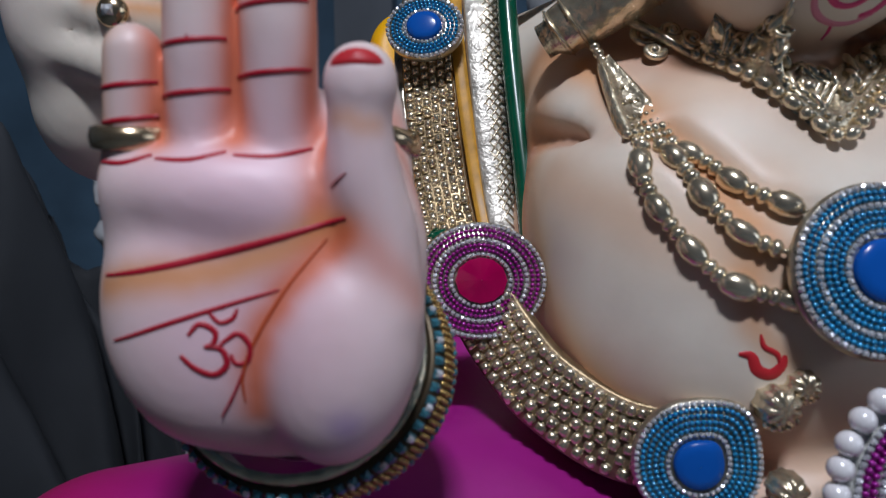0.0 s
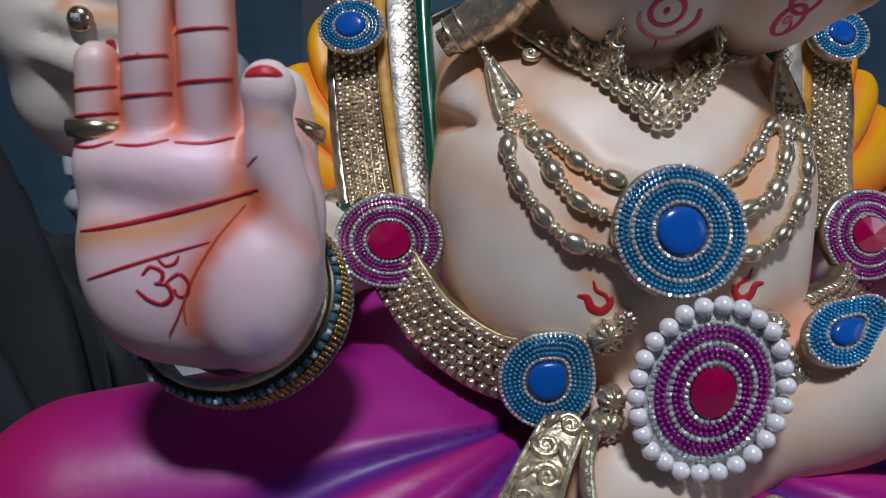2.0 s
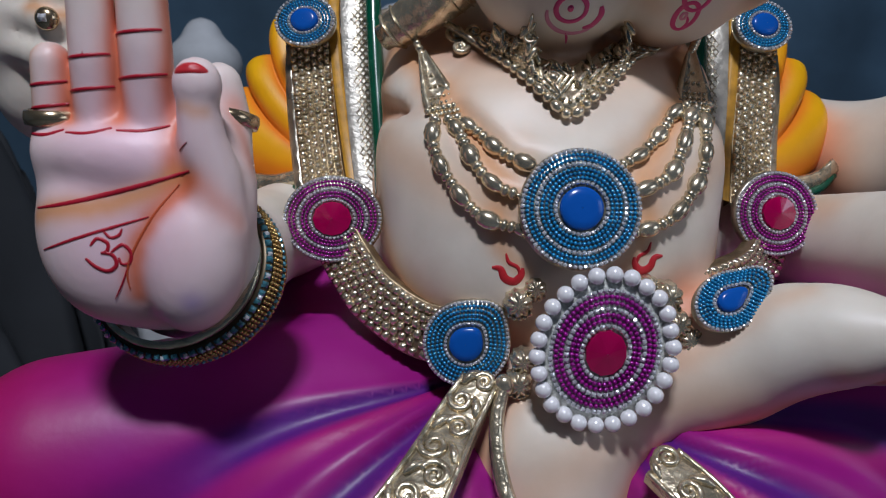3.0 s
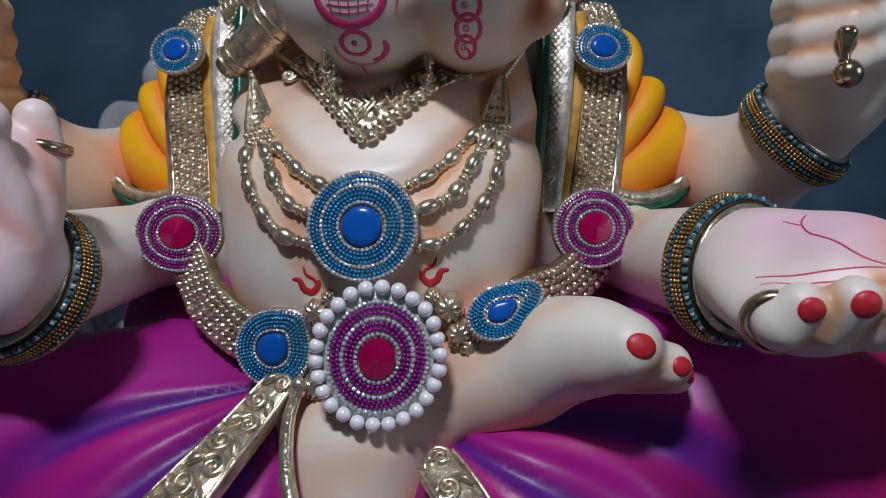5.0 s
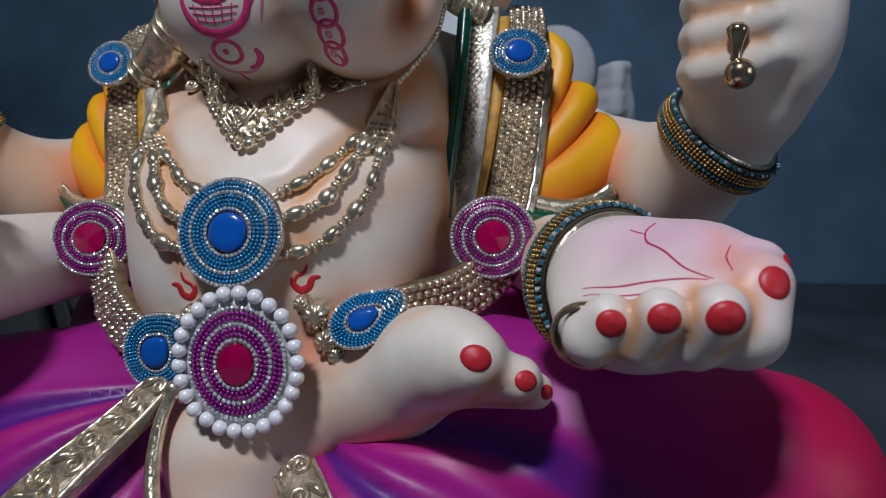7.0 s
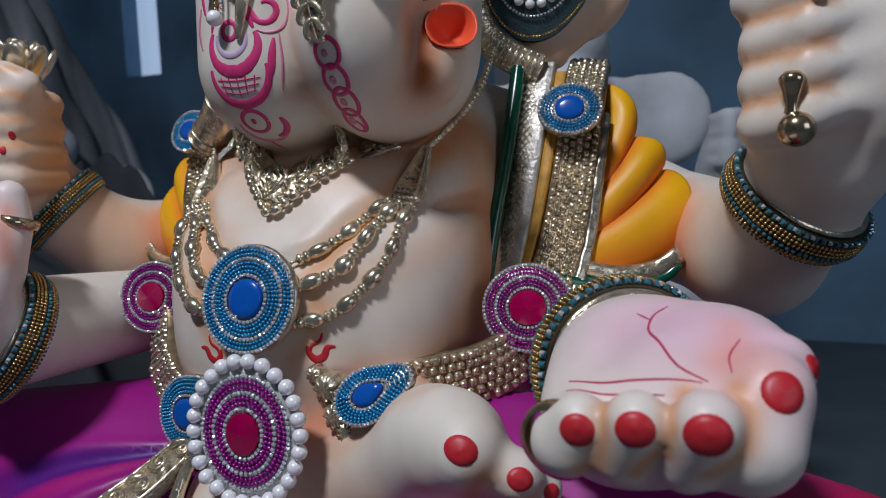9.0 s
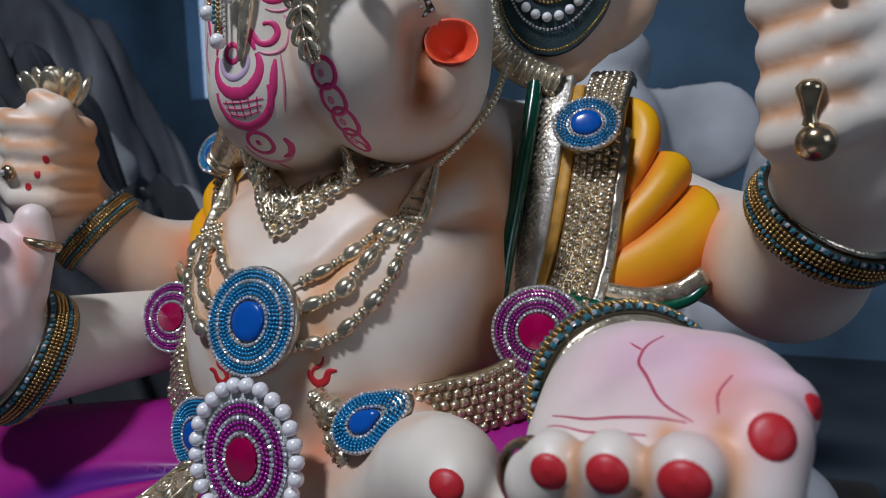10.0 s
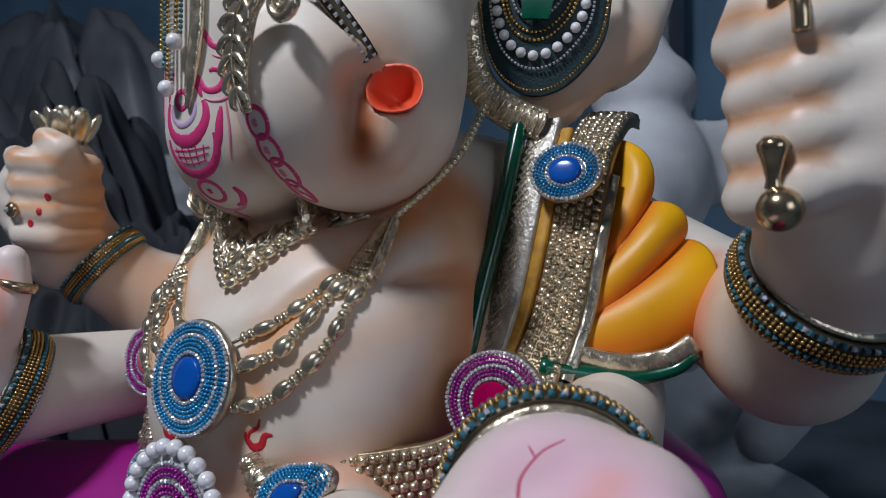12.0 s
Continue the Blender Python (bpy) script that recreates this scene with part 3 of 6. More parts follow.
statue = Statue()
v, q = build_skin()
c = np.broadcast_to(SKIN_C, v.shape)
spots = [([(0.218, 0.220, 0.690), (0.214, 0.222, 0.660), (0.224, 0.228, 0.704)], 0.020, ORANGE_C, 0.5),
         ([(0.216, 0.224, 0.688), (0.213, 0.226, 0.665)], 0.0085, (0.42, 0.10, 0.012), 0.95),
         ([(0.155, 0.205, 0.70), (0.155, 0.212, 0.66), (0.16, 0.22, 0.645)], 0.008, ORANGE_C, 0.35),
         ([(CX - 0.06, 0.24, 0.52), (CX, 0.205, 0.50), (CX + 0.06, 0.24, 0.515)], 0.018, ORANGE_C, 0.42),
         ([(CX - 0.05, 0.25, 0.625), (CX, 0.235, 0.605), (CX + 0.05, 0.25, 0.625)], 0.015, ORANGE_C, 0.25),
         ([(CX - 0.08, 0.26, 0.59), (CX - 0.03, 0.21, 0.56), (CX + 0.03, 0.21, 0.56), (CX + 0.08, 0.26, 0.59)], 0.013, ORANGE_C, 0.36),
         ([(0.052, 0.30, 0.65), (0.050, 0.29, 0.60), (0.048, 0.27, 0.55), (0.07, 0.245, 0.515)], 0.014, ORANGE_C, 0.6),
         ([(0.206, 0.30, 0.65), (0.208, 0.29, 0.60), (0.210, 0.27, 0.55), (0.19, 0.245, 0.515)], 0.015, ORANGE_C, 0.6),
         ([(0.10, 0.26, 0.640), (0.129, 0.245, 0.632), (0.165, 0.26, 0.640)], 0.018, ORANGE_C, 0.55),
         ([(0.075, 0.245, 0.615), (0.085, 0.235, 0.603), (0.11, 0.22, 0.588)], 0.010, ORANGE_C, 0.30),
         ([(0.19, 0.245, 0.615), (0.18, 0.235, 0.606), (0.155, 0.22, 0.588)], 0.010, ORANGE_C, 0.30),
         ([(0.11, 0.18, 0.44), (0.16, 0.175, 0.475), (0.20, 0.18, 0.478)], 0.016, ORANGE_C, 0.35),
         ([(0.235, 0.165, 0.502), (0.262, 0.160, 0.512)], 0.006, ORANGE_C, 0.40),
         ([(0.085, 0.180, 0.40), (0.088, 0.190, 0.45), (0.10, 0.20, 0.48)], 0.012, ORANGE_C, 0.65),
         ([(0.150, 0.180, 0.42), (0.165, 0.190, 0.440), (0.205, 0.190, 0.466), (0.250, 0.175, 0.488), (0.272, 0.168, 0.497)], 0.010, ORANGE_C, 0.65),
         ([(0.175, 0.195, 0.495), (0.200, 0.190, 0.515), (0.225, 0.185, 0.533)], 0.007, ORANGE_C, 0.35),
         ([(0.258, 0.158, 0.513), (0.250, 0.172, 0.500)], 0.005, ORANGE_C, 0.6), ([(0.274, 0.168, 0.504), (0.262, 0.185, 0.496)], 0.004, ORANGE_C, 0.6),
         ([(0.262, 0.34, 0.555), (0.272, 0.30, 0.555), (0.280, 0.26, 0.552)], 0.012, ORANGE_C, 0.45),
         ([(0.200, 0.31, 0.655), (0.180, 0.285, 0.645)], 0.016, ORANGE_C, 0.45), ([(0.062, 0.305, 0.655), (0.080, 0.285, 0.645)], 0.014, ORANGE_C, 0.45)]
BROWN_C, BLUSH_C = (0.46, 0.16, 0.06), (0.78, 0.24, 0.11)
for side in (lambda p: p, mirror):
    # first: brown airbrush at the neck sides, deepened to hold the shadow under the trunk
    spots += [([side(p) for p in ((0.170, 0.262, 0.640), (0.185, 0.272, 0.642), (0.200, 0.290, 0.648))], 0.015, BROWN_C, 0.60),
              ([side(p) for p in ((0.226, 0.360, 0.690), (0.255, 0.372, 0.700), (0.285, 0.385, 0.730))], 0.020, ORANGE_C, 0.55),
              ([side(p) for p in ((0.215, 0.300, 0.606), (0.207, 0.270, 0.604), (0.194, 0.248, 0.600))], 0.0075, BROWN_C, 0.62),
              ([side(p) for p in ((0.226, 0.300, 0.600), (0.228, 0.290, 0.570), (0.226, 0.280, 0.540))], 0.0085, BLUSH_C, 0.62),
              ([side(p) for p in ((0.224, 0.270, 0.522), (0.208, 0.245, 0.508), (0.185, 0.225, 0.500), (0.160, 0.212, 0.498))], 0.0125, BLUSH_C, 0.75),
              ([side(p) for p in ((0.206, 0.275, 0.640), (0.196, 0.258, 0.626), (0.186, 0.245, 0.610), (0.172, 0.226, 0.588), (0.158, 0.212, 0.572))], 0.0085, ORANGE_C, 0.70),
              ([side(p) for p in ((0.198, 0.300, 0.655), (0.213, 0.315, 0.645), (0.218, 0.320, 0.625))], 0.012, BROWN_C, 0.55),
              ([side(p) for p in ((0.165, 0.205, 0.560), (0.160, 0.203, 0.545), (0.150, 0.203, 0.535))], 0.0055, ORANGE_C, 0.55),
              ([side(p) for p in ((0.318, 0.372, 0.612), (0.326, 0.365, 0.590), (0.318, 0.350, 0.566))], 0.0110, BLUSH_C, 0.80)]
for side in (lambda p: p, mirror):
    for z in (0.6485, 0.6655, 0.6825, 0.70):
        spots.append(([side((0.380, 0.244, z + 0.005)), side((0.366, 0.242, z + 0.001)), side((0.350, 0.262, z))], 0.0040, ORANGE_C, 0.72))
    spots.append(([side((0.300, 0.34, 0.60)), side((0.315, 0.33, 0.56))], 0.020, ORANGE_C, 0.45))
    spots.append(([side((0.372, 0.31, 0.60))], 0.04, ORANGE_C, 0.18))
    spots.append(([side((0.318, 0.345, 0.595)), side((0.325, 0.340, 0.560))], 0.014, (0.80, 0.30, 0.16), 0.6))
    spots.append(([side((0.215, 0.31, 0.64)), side((0.222, 0.31, 0.60)), side((0.222, 0.30, 0.56))], 0.018, ORANGE_C, 0.45))
    spots.append(([side((0.425, 0.27, 0.66))], 0.024, PALM_C, 0.5))
    if side is mirror:
        spots += [([(-0.098, 0.29, 0.665), (-0.100, 0.285, 0.63)], 0.032, ORANGE_C, 0.8), ([(-0.075, 0.330, 0.60), (-0.095, 0.320, 0.575)], 0.022, ORANGE_C, 0.4), ([(-0.02, 0.345, 0.585), (-0.04, 0.345, 0.565)], 0.018, ORANGE_C, 0.6)]
c = airbrush(v, c, spots)
statue.add(v, q, c)
(v1, q1), (v2, q2) = build_palms()
FLUSH_C = (0.74, 0.17, 0.07)
c = airbrush(v1, np.broadcast_to(SKIN_C, v1.shape), [
    ([(-0.045, 0.15, 0.56), (-0.045, 0.15, 0.60)], 0.048, PALM_C, 0.85),
    ([(-0.0685, 0.168, 0.602), (-0.0675, 0.168, 0.64)], 0.0058, FLUSH_C, 0.95), ([(-0.0495, 0.168, 0.602), (-0.0488, 0.168, 0.67)], 0.0056, FLUSH_C, 0.95),
    ([(-0.0295, 0.166, 0.586), (-0.0290, 0.168, 0.67)], 0.0052, FLUSH_C, 0.85), ([(-0.0850, 0.168, 0.600), (-0.0840, 0.168, 0.63)], 0.0045, ORANGE_C, 0.6),
    ([(-0.082, 0.160, 0.569), (-0.064, 0.156, 0.571), (-0.045, 0.156, 0.575), (-0.026, 0.157, 0.583)], 0.0050, ORANGE_C, 0.80),
    ([(-0.024, 0.157, 0.581), (-0.0365, 0.155, 0.569), (-0.043, 0.155, 0.559), (-0.0455, 0.156, 0.538)], 0.0048, FLUSH_C, 0.9),
    ([(-0.022, 0.155, 0.582), (-0.012, 0.154, 0.574), (-0.002, 0.158, 0.566)], 0.0050, FLUSH_C, 0.45),
    ([(-0.0245, 0.156, 0.6075), (-0.0150, 0.156, 0.6070)], 0.0028, ORANGE_C, 0.5), ([(-0.0085, 0.180, 0.585), (-0.0115, 0.186, 0.610)], 0.0060, FLUSH_C, 0.55),
    ([(-0.083, 0.168, 0.552), (-0.072, 0.165, 0.535), (-0.052, 0.160, 0.524), (-0.028, 0.160, 0.521), (-0.010, 0.165, 0.535)], 0.0075, ORANGE_C, 0.30),
    ([(-0.0225, 0.150, 0.536)], 0.005, (0.35, 0.22, 0.55), 0.55)])
statue.add(v1, q1, c)
c = airbrush(v2, np.broadcast_to(SKIN_C, v2.shape), [
    ([(0.318, 0.165, 0.575), (0.345, 0.145, 0.58)], 0.028, PALM_C, 0.95),
    ([(0.342, 0.135, 0.570), (0.35, 0.13, 0.565)], 0.010, (0.9, 0.35, 0.25), 0.5),
    ([(0.3045, 0.116, 0.535), (0.3110, 0.118, 0.553), (0.3125, 0.132, 0.558)], 0.0036, ORANGE_C, 0.75), ([(0.3215, 0.114, 0.535), (0.3285, 0.116, 0.555), (0.330, 0.130, 0.560)], 0.0036, ORANGE_C, 0.75),
    ([(0.3390, 0.112, 0.538), (0.3465, 0.116, 0.552), (0.3450, 0.130, 0.560)], 0.0036, ORANGE_C, 0.7), ([(0.3445, 0.140, 0.562), (0.3420, 0.155, 0.575)], 0.006, (0.9, 0.35, 0.25), 0.45)])
statue.add(v2, q2, c)
v, q = build_cloth()


def pleats(v):
    """Folds fanning out from the two ends of the belt: relief, dark purple in the troughs, red on the flanks."""
    c = np.tile(np.array(MAGENTA_C), (len(v), 1))
    lift = np.zeros(len(v))
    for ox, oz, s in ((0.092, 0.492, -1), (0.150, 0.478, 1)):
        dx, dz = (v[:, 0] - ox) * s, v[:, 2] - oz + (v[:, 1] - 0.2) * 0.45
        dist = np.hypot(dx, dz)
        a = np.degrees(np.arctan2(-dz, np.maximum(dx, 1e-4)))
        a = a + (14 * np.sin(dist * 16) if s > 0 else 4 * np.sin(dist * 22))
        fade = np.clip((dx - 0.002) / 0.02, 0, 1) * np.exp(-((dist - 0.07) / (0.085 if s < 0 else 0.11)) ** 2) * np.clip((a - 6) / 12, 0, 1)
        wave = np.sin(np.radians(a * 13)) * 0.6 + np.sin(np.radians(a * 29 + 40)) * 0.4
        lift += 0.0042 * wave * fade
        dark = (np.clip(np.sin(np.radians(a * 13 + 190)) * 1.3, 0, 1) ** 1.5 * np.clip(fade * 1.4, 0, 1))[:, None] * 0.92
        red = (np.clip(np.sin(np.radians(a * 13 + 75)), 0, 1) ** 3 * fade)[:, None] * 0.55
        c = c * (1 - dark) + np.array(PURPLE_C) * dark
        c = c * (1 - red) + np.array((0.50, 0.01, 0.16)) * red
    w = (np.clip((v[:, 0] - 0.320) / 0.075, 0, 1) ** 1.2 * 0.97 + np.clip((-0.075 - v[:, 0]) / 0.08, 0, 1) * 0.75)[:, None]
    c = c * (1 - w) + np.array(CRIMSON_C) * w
    return v + lift[:, None] * np.array((0, -0.6, 0.8)), c


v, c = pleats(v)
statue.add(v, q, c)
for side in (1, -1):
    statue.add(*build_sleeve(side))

from mathutils.bvhtree import BVHTree
SURFACE = BVHTree.FromPolygons(np.concatenate(statue.v).tolist(), statue.f)


def front(x, z, y0=0.0):
    """The place and normal of the statue's skin straight ahead of (x, y0, z)."""
    p, n, _, _ = SURFACE.ray_cast(Vector((x, y0, z)), Vector((0, 1, 0)))
    if p is None:
        return Vector((x, 0.3, z)), Vector((0, -1, 0))
    return p, n



# ---- brush strokes and nails, part of the statue's paint ----
def onto(p, way):
    """The statue's skin met from p along way."""
    q, n, _, _ = SURFACE.ray_cast(Vector(p), Vector(way))
    if q is None:
        q, n, _, _ = SURFACE.find_nearest(Vector(p))
    return q, n


def stroke(points, width, colour, way=(0, 1, 0), start=-0.12, ends=0.25, per=7):
    """A brush line through points near the skin, pressed on along way; thin at its ends."""
    way = Vector(way).normalized()
    line = spline([Vector(p) for p in points], per)
    hits = [onto(p + way * start, way) for p in line]
    rows = []
    for i, (p, n) in enumerate(hits):
        a, b = hits[max(i - 1, 0)][0], hits[min(i + 1, len(hits) - 1)][0]
        t = (b - a).normalized() if (b - a).length > 1e-7 else Vector((1, 0, 0))
        side = n.cross(t).normalized()
        s = i / (len(hits) - 1)
        w = width * (ends + (1 - ends) * math.sin(math.pi * min(max(s, 0.02), 0.98)) ** 0.5) * 0.5
        rows.append([p - side * w - n * 0.0003, p - side * w * 0.7 + n * 0.00028, p + side * w * 0.7 + n * 0.00028, p + side * w - n * 0.0003])
    s = Soup()
    s.grid(rows)
    statue.add(s.v, s.f, colour)


def xz(points, y=0.2):
    return [(a, y, b) for a, b in points]


def circle(cx, cz, r, a0=0, a1=360, n=12):
    return xz([(cx + r * math.cos(radians(a0 + (a1 - a0) * k / n)), cz + r * math.sin(radians(a0 + (a1 - a0) * k / n))) for k in range(n + 1)])


def patch(p, normal, up, a, b, colour, proud=0.0005):
    """A small domed field of paint, such as a nail."""
    n = Vector(normal).normalized()
    x = Vector(up).cross(n).normalized()
    y = n.cross(x)
    s, rows = Soup(), []
    for f, h in ((1.0, -0.0004), (0.9, proud), (0.55, proud * 1.4), (0.02, proud * 1.6)):
        row = []
        for k in range(20):
            t = 2 * math.pi * k / 20
            q = Vector(p) + x * (a * f * math.cos(t)) + y * (b * f * math.sin(t)) + n * 0.02
            h0, n0, _, d = SURFACE.ray_cast(q, -n)
            row.append((h0 if h0 is not None and d < 0.032 else q - n * 0.022) + n * h)
        rows.append(row)
    s.grid(rows, around=True)
    statue.add(s.v, s.f, colour)


DEEP_RED = (0.46, 0.008, 0.028)
# raised palm: finger lines, palm lines, the sacred syllable
for cx, w, zs in ((-0.0757, 0.0070, (0.6160, 0.6078, 0.5985)), (-0.0592, 0.0083, (0.6255, 0.6140, 0.5992)), (-0.0403, 0.0088, (0.6340, 0.6185, 0.6000))):
    for k, z in enumerate(zs):
        sag = -0.0006 if k == 2 else 0.0003
        stroke(xz([(cx - w, z - 0.0004), (cx, z + sag), (cx + w, z + 0.0012)], 0.16), 0.0016, DEEP_RED, ends=0.5)
stroke(xz([(-0.0815, 0.5708), (-0.062, 0.5745), (-0.0407, 0.5798), (-0.0225, 0.5852)], 0.16), 0.0022, DEEP_RED)
stroke(xz([(-0.0785, 0.5558), (-0.062, 0.5615), (-0.0385, 0.5683)], 0.16), 0.0014, DEEP_RED)
stroke(xz([(-0.0275, 0.5800), (-0.0365, 0.5690), (-0.0440, 0.5570), (-0.0475, 0.5480), (-0.0475, 0.5410)], 0.16), 0.0012, (0.55, 0.09, 0.03))
stroke(xz([(-0.0470, 0.5500), (-0.0500, 0.5430), (-0.0535, 0.5370)], 0.16), 0.0008, DEEP_RED)
stroke(xz([(-0.0262, 0.5925), (-0.0220, 0.5958)], 0.16), 0.0007, (0.5, 0.12, 0.14))


def syllable(u, v):
    return (-0.0530 + 0.0138 * u - 0.002 * v, 0.5545 + 0.0118 * v)


for line, w in (([(-0.42, 0.30), (-0.20, 0.52), (0.02, 0.36), (-0.04, 0.12), (-0.20, 0.06)], 0.0017), ([(-0.20, 0.06), (0.06, 0.0), (0.10, -0.32), (-0.14, -0.52), (-0.42, -0.38), (-0.62, -0.10)], 0.0019),
                ([(0.02, 0.04), (0.20, 0.20), (0.40, 0.30), (0.54, 0.04), (0.44, -0.28), (0.24, -0.30), (0.20, -0.10)], 0.0016), ([(-0.02, 0.74), (0.12, 0.54), (0.34, 0.60), (0.46, 0.80)], 0.0014), ([(0.18, 0.80), (0.25, 0.86)], 0.0012)):
    stroke(xz([syllable(*p) for p in line], 0.16), w, DEEP_RED, ends=0.4)
patch((-0.0195, 0.1545, 0.6222), (0.0, -0.80, 0.60), (0, 0.5, 0.8), 0.0064, 0.0022, RED_C)
# open palm lines, nails of fingers and toes
for pts, w in (([(0.2945, 0.1385, 0.59), (0.3120, 0.1305, 0.59), (0.3350, 0.1240, 0.59)], 0.0009),
               ([(0.2945, 0.1335, 0.59), (0.3110, 0.1270, 0.59), (0.3250, 0.1225, 0.59)], 0.0007),
               ([(0.3235, 0.1695, 0.59), (0.3190, 0.1625, 0.59), (0.3185, 0.1525, 0.59), (0.3225, 0.1415, 0.59), (0.3280, 0.1305, 0.59), (0.3365, 0.1240, 0.59)], 0.0011),
               ([(0.3187, 0.1605, 0.59), (0.3135, 0.1670, 0.59)], 0.0007),
               ([(0.3450, 0.1405, 0.59), (0.3420, 0.1325, 0.59), (0.3425, 0.1245, 0.59)], 0.0007)):
    stroke(pts, w, (0.55, 0.05, 0.12), way=(0, 0.25, -1), start=-0.06)
for p, n, a, b in (((0.3023, 0.1162, 0.5507), (-0.05, -0.88, 0.45), 0.0053, 0.0046), ((0.3184, 0.1113, 0.5545), (0.0, -0.88, 0.45), 0.0057, 0.0049), ((0.3366, 0.1091, 0.5559), (0.05, -0.88, 0.45), 0.0065, 0.0054), ((0.3545, 0.1266, 0.5627), (0.2, -0.88, 0.4), 0.0058, 0.0060), ((0.3630, 0.1455, 0.5650), (0.8, -0.55, 0.25), 0.0045, 0.0036)):
    patch(p, n, (0, 0.5, 0.8), a, b, RED_C)
patch((0.2545, 0.1520, 0.5240), (0.25, -0.93, 0.3), (0.3, 0.2, 1), 0.0068, 0.0056, RED_C)
patch((0.2745, 0.1605, 0.5120), (0.40, -0.88, 0.3), (0.2, 0.2, 1), 0.0052, 0.0046, RED_C)
patch((0.2820, 0.1770, 0.5010), (0.6, -0.75, 0.3), (0.2, 0.2, 1), 0.0040, 0.0035, RED_C)
# far fist: three red dots
for p in ((-0.100, 0.266, 0.655), (-0.104, 0.262, 0.645), (-0.110, 0.258, 0.637)):
    patch(p, (0.5, -0.85, 0.1), (0, 0, 1), 0.0022, 0.0030, RED_C, 0.0003)
# flame marks on the belly
for cx, cz, s in ((0.1010, 0.5365, 1), (0.1640, 0.5415, -1)):
    def mark(*p):
        return xz([(cx + s * 0.84 * u, cz + 0.84 * w) for u, w in p])
    stroke(mark((-0.0090, 0.0010), (-0.0045, 0.0002), (-0.0020, -0.0050), (0.0030, -0.0066), (0.0066, -0.0030), (0.0074, 0.0012)), 0.0046, RED_C, ends=0.10)
    stroke(mark((0.0060, -0.0030), (0.0045, 0.0015), (-0.0002, 0.0042), (-0.0018, 0.0090)), 0.0022, RED_C, ends=0.15)
# pink painting on the trunk
ROSE_C, PALE_C, LILAC_C = (0.72, 0.045, 0.20), (0.76, 0.25, 0.36), (0.62, 0.45, 0.62)
def ring(cx, cz, rx, rz, a0=0, a1=360, n=14):
    return xz([(cx + rx * math.cos(radians(a0 + (a1 - a0) * k / n)), cz + rz * math.sin(radians(a0 + (a1 - a0) * k / n))) for k in range(n + 1)])


stroke(ring(0.1270, 0.6510, 0.0068, 0.0048), 0.0028, ROSE_C, ends=0.9)
stroke(circle(0.1265, 0.6510, 0.0007, n=6), 0.0018, ROSE_C, ends=1)
stroke(ring(0.1290, 0.6500, 0.0125, 0.0080, 175, 330), 0.0030, PALE_C, ends=0.3)
stroke(xz([(0.1340, 0.6440), (0.1385, 0.6455), (0.1412, 0.6490), (0.1405, 0.6525)]), 0.0042, ROSE_C, ends=0.3)
stroke(xz([(0.1265, 0.6425), (0.1280, 0.6405), (0.1290, 0.6385)]), 0.0014, ROSE_C)
stroke(ring(0.1265, 0.6735, 0.0160, 0.0150, 172, 372, 18), 0.0055, ROSE_C, ends=0.3)
stroke(ring(0.1255, 0.6860, 0.0135, 0.0125, 150, 385, 18), 0.0066, ROSE_C, ends=0.25)
stroke(ring(0.1250, 0.6890, 0.0085, 0.0080, 165, 372, 14), 0.0036, LILAC_C, ends=0.4)
stroke(circle(0.1245, 0.6925, 0.0040), 0.0032, ROSE_C, ends=0.9)
stroke(xz([(0.1370, 0.6930), (0.1340, 0.7010), (0.1310, 0.7090)]), 0.0040, ROSE_C)
stroke(xz([(0.1130, 0.6930), (0.1150, 0.7000), (0.1190, 0.7060)]), 0.0032, ROSE_C)
for k in range(5):
    stroke(xz([(0.1165 + k * 0.0048, 0.6715), (0.1180 + k * 0.0040, 0.6620 + abs(k - 2) * 0.001)]), 0.0008, ROSE_C, ends=0.8)
for k in range(3):
    stroke(xz([(0.1140 + k * 0.0015, 0.6705 - k * 0.0028), (0.1260, 0.6695 - k * 0.0030), (0.1385 - k * 0.0015, 0.6705 - k * 0.0028)]), 0.0007, ROSE_C, ends=0.8)
stroke(xz([(0.1385, 0.6640), (0.1435, 0.6730), (0.1450, 0.6810), (0.1460, 0.6880)]), 0.0046, ROSE_C, ends=0.1)
stroke(xz([(0.1465, 0.6640), (0.1490, 0.6770), (0.1485, 0.6900)]), 0.0016, PALE_C)
for cx, cz, r in ((0.1430, 0.7010, 0.0066), (0.1475, 0.7205, 0.0070)):
    stroke(xz([(cx - 0.010, cz + 0.013), (cx - 0.0095, cz + 0.004)] + [(cx + r * math.cos(radians(190 + 36 * k)) * (1 - k * 0.06), cz + r * math.sin(radians(190 + 36 * k)) * (1 - k * 0.06)) for k in range(9)]), 0.0040, ROSE_C, ends=0.3)
    stroke(circle(cx + 0.001, cz - 0.0005, r + 0.0034, 240, 405), 0.0022, PALE_C, ends=0.3)
stroke(xz([(0.1040, 0.6860), (0.1010, 0.6960), (0.1040, 0.7060)]), 0.0032, PALE_C)
stroke(xz([(0.1080, 0.7020), (0.1060, 0.7120), (0.1100, 0.7220)]), 0.0034, ROSE_C)
for cx, cz, r in ((0.1800, 0.6765, 0.0062), (0.1805, 0.6655, 0.0060), (0.1810, 0.6565, 0.0056), (0.1795, 0.6490, 0.0046)):
    stroke(circle(cx, cz, r), 0.0027, ROSE_C, ends=0.9)
    stroke(circle(cx - 0.001, cz, 0.0011, n=6), 0.0018, PALE_C, ends=0.9)
stroke(xz([(0.1800, 0.6490), (0.1815, 0.6465), (0.1800, 0.6440)]), 0.0016, ROSE_C)

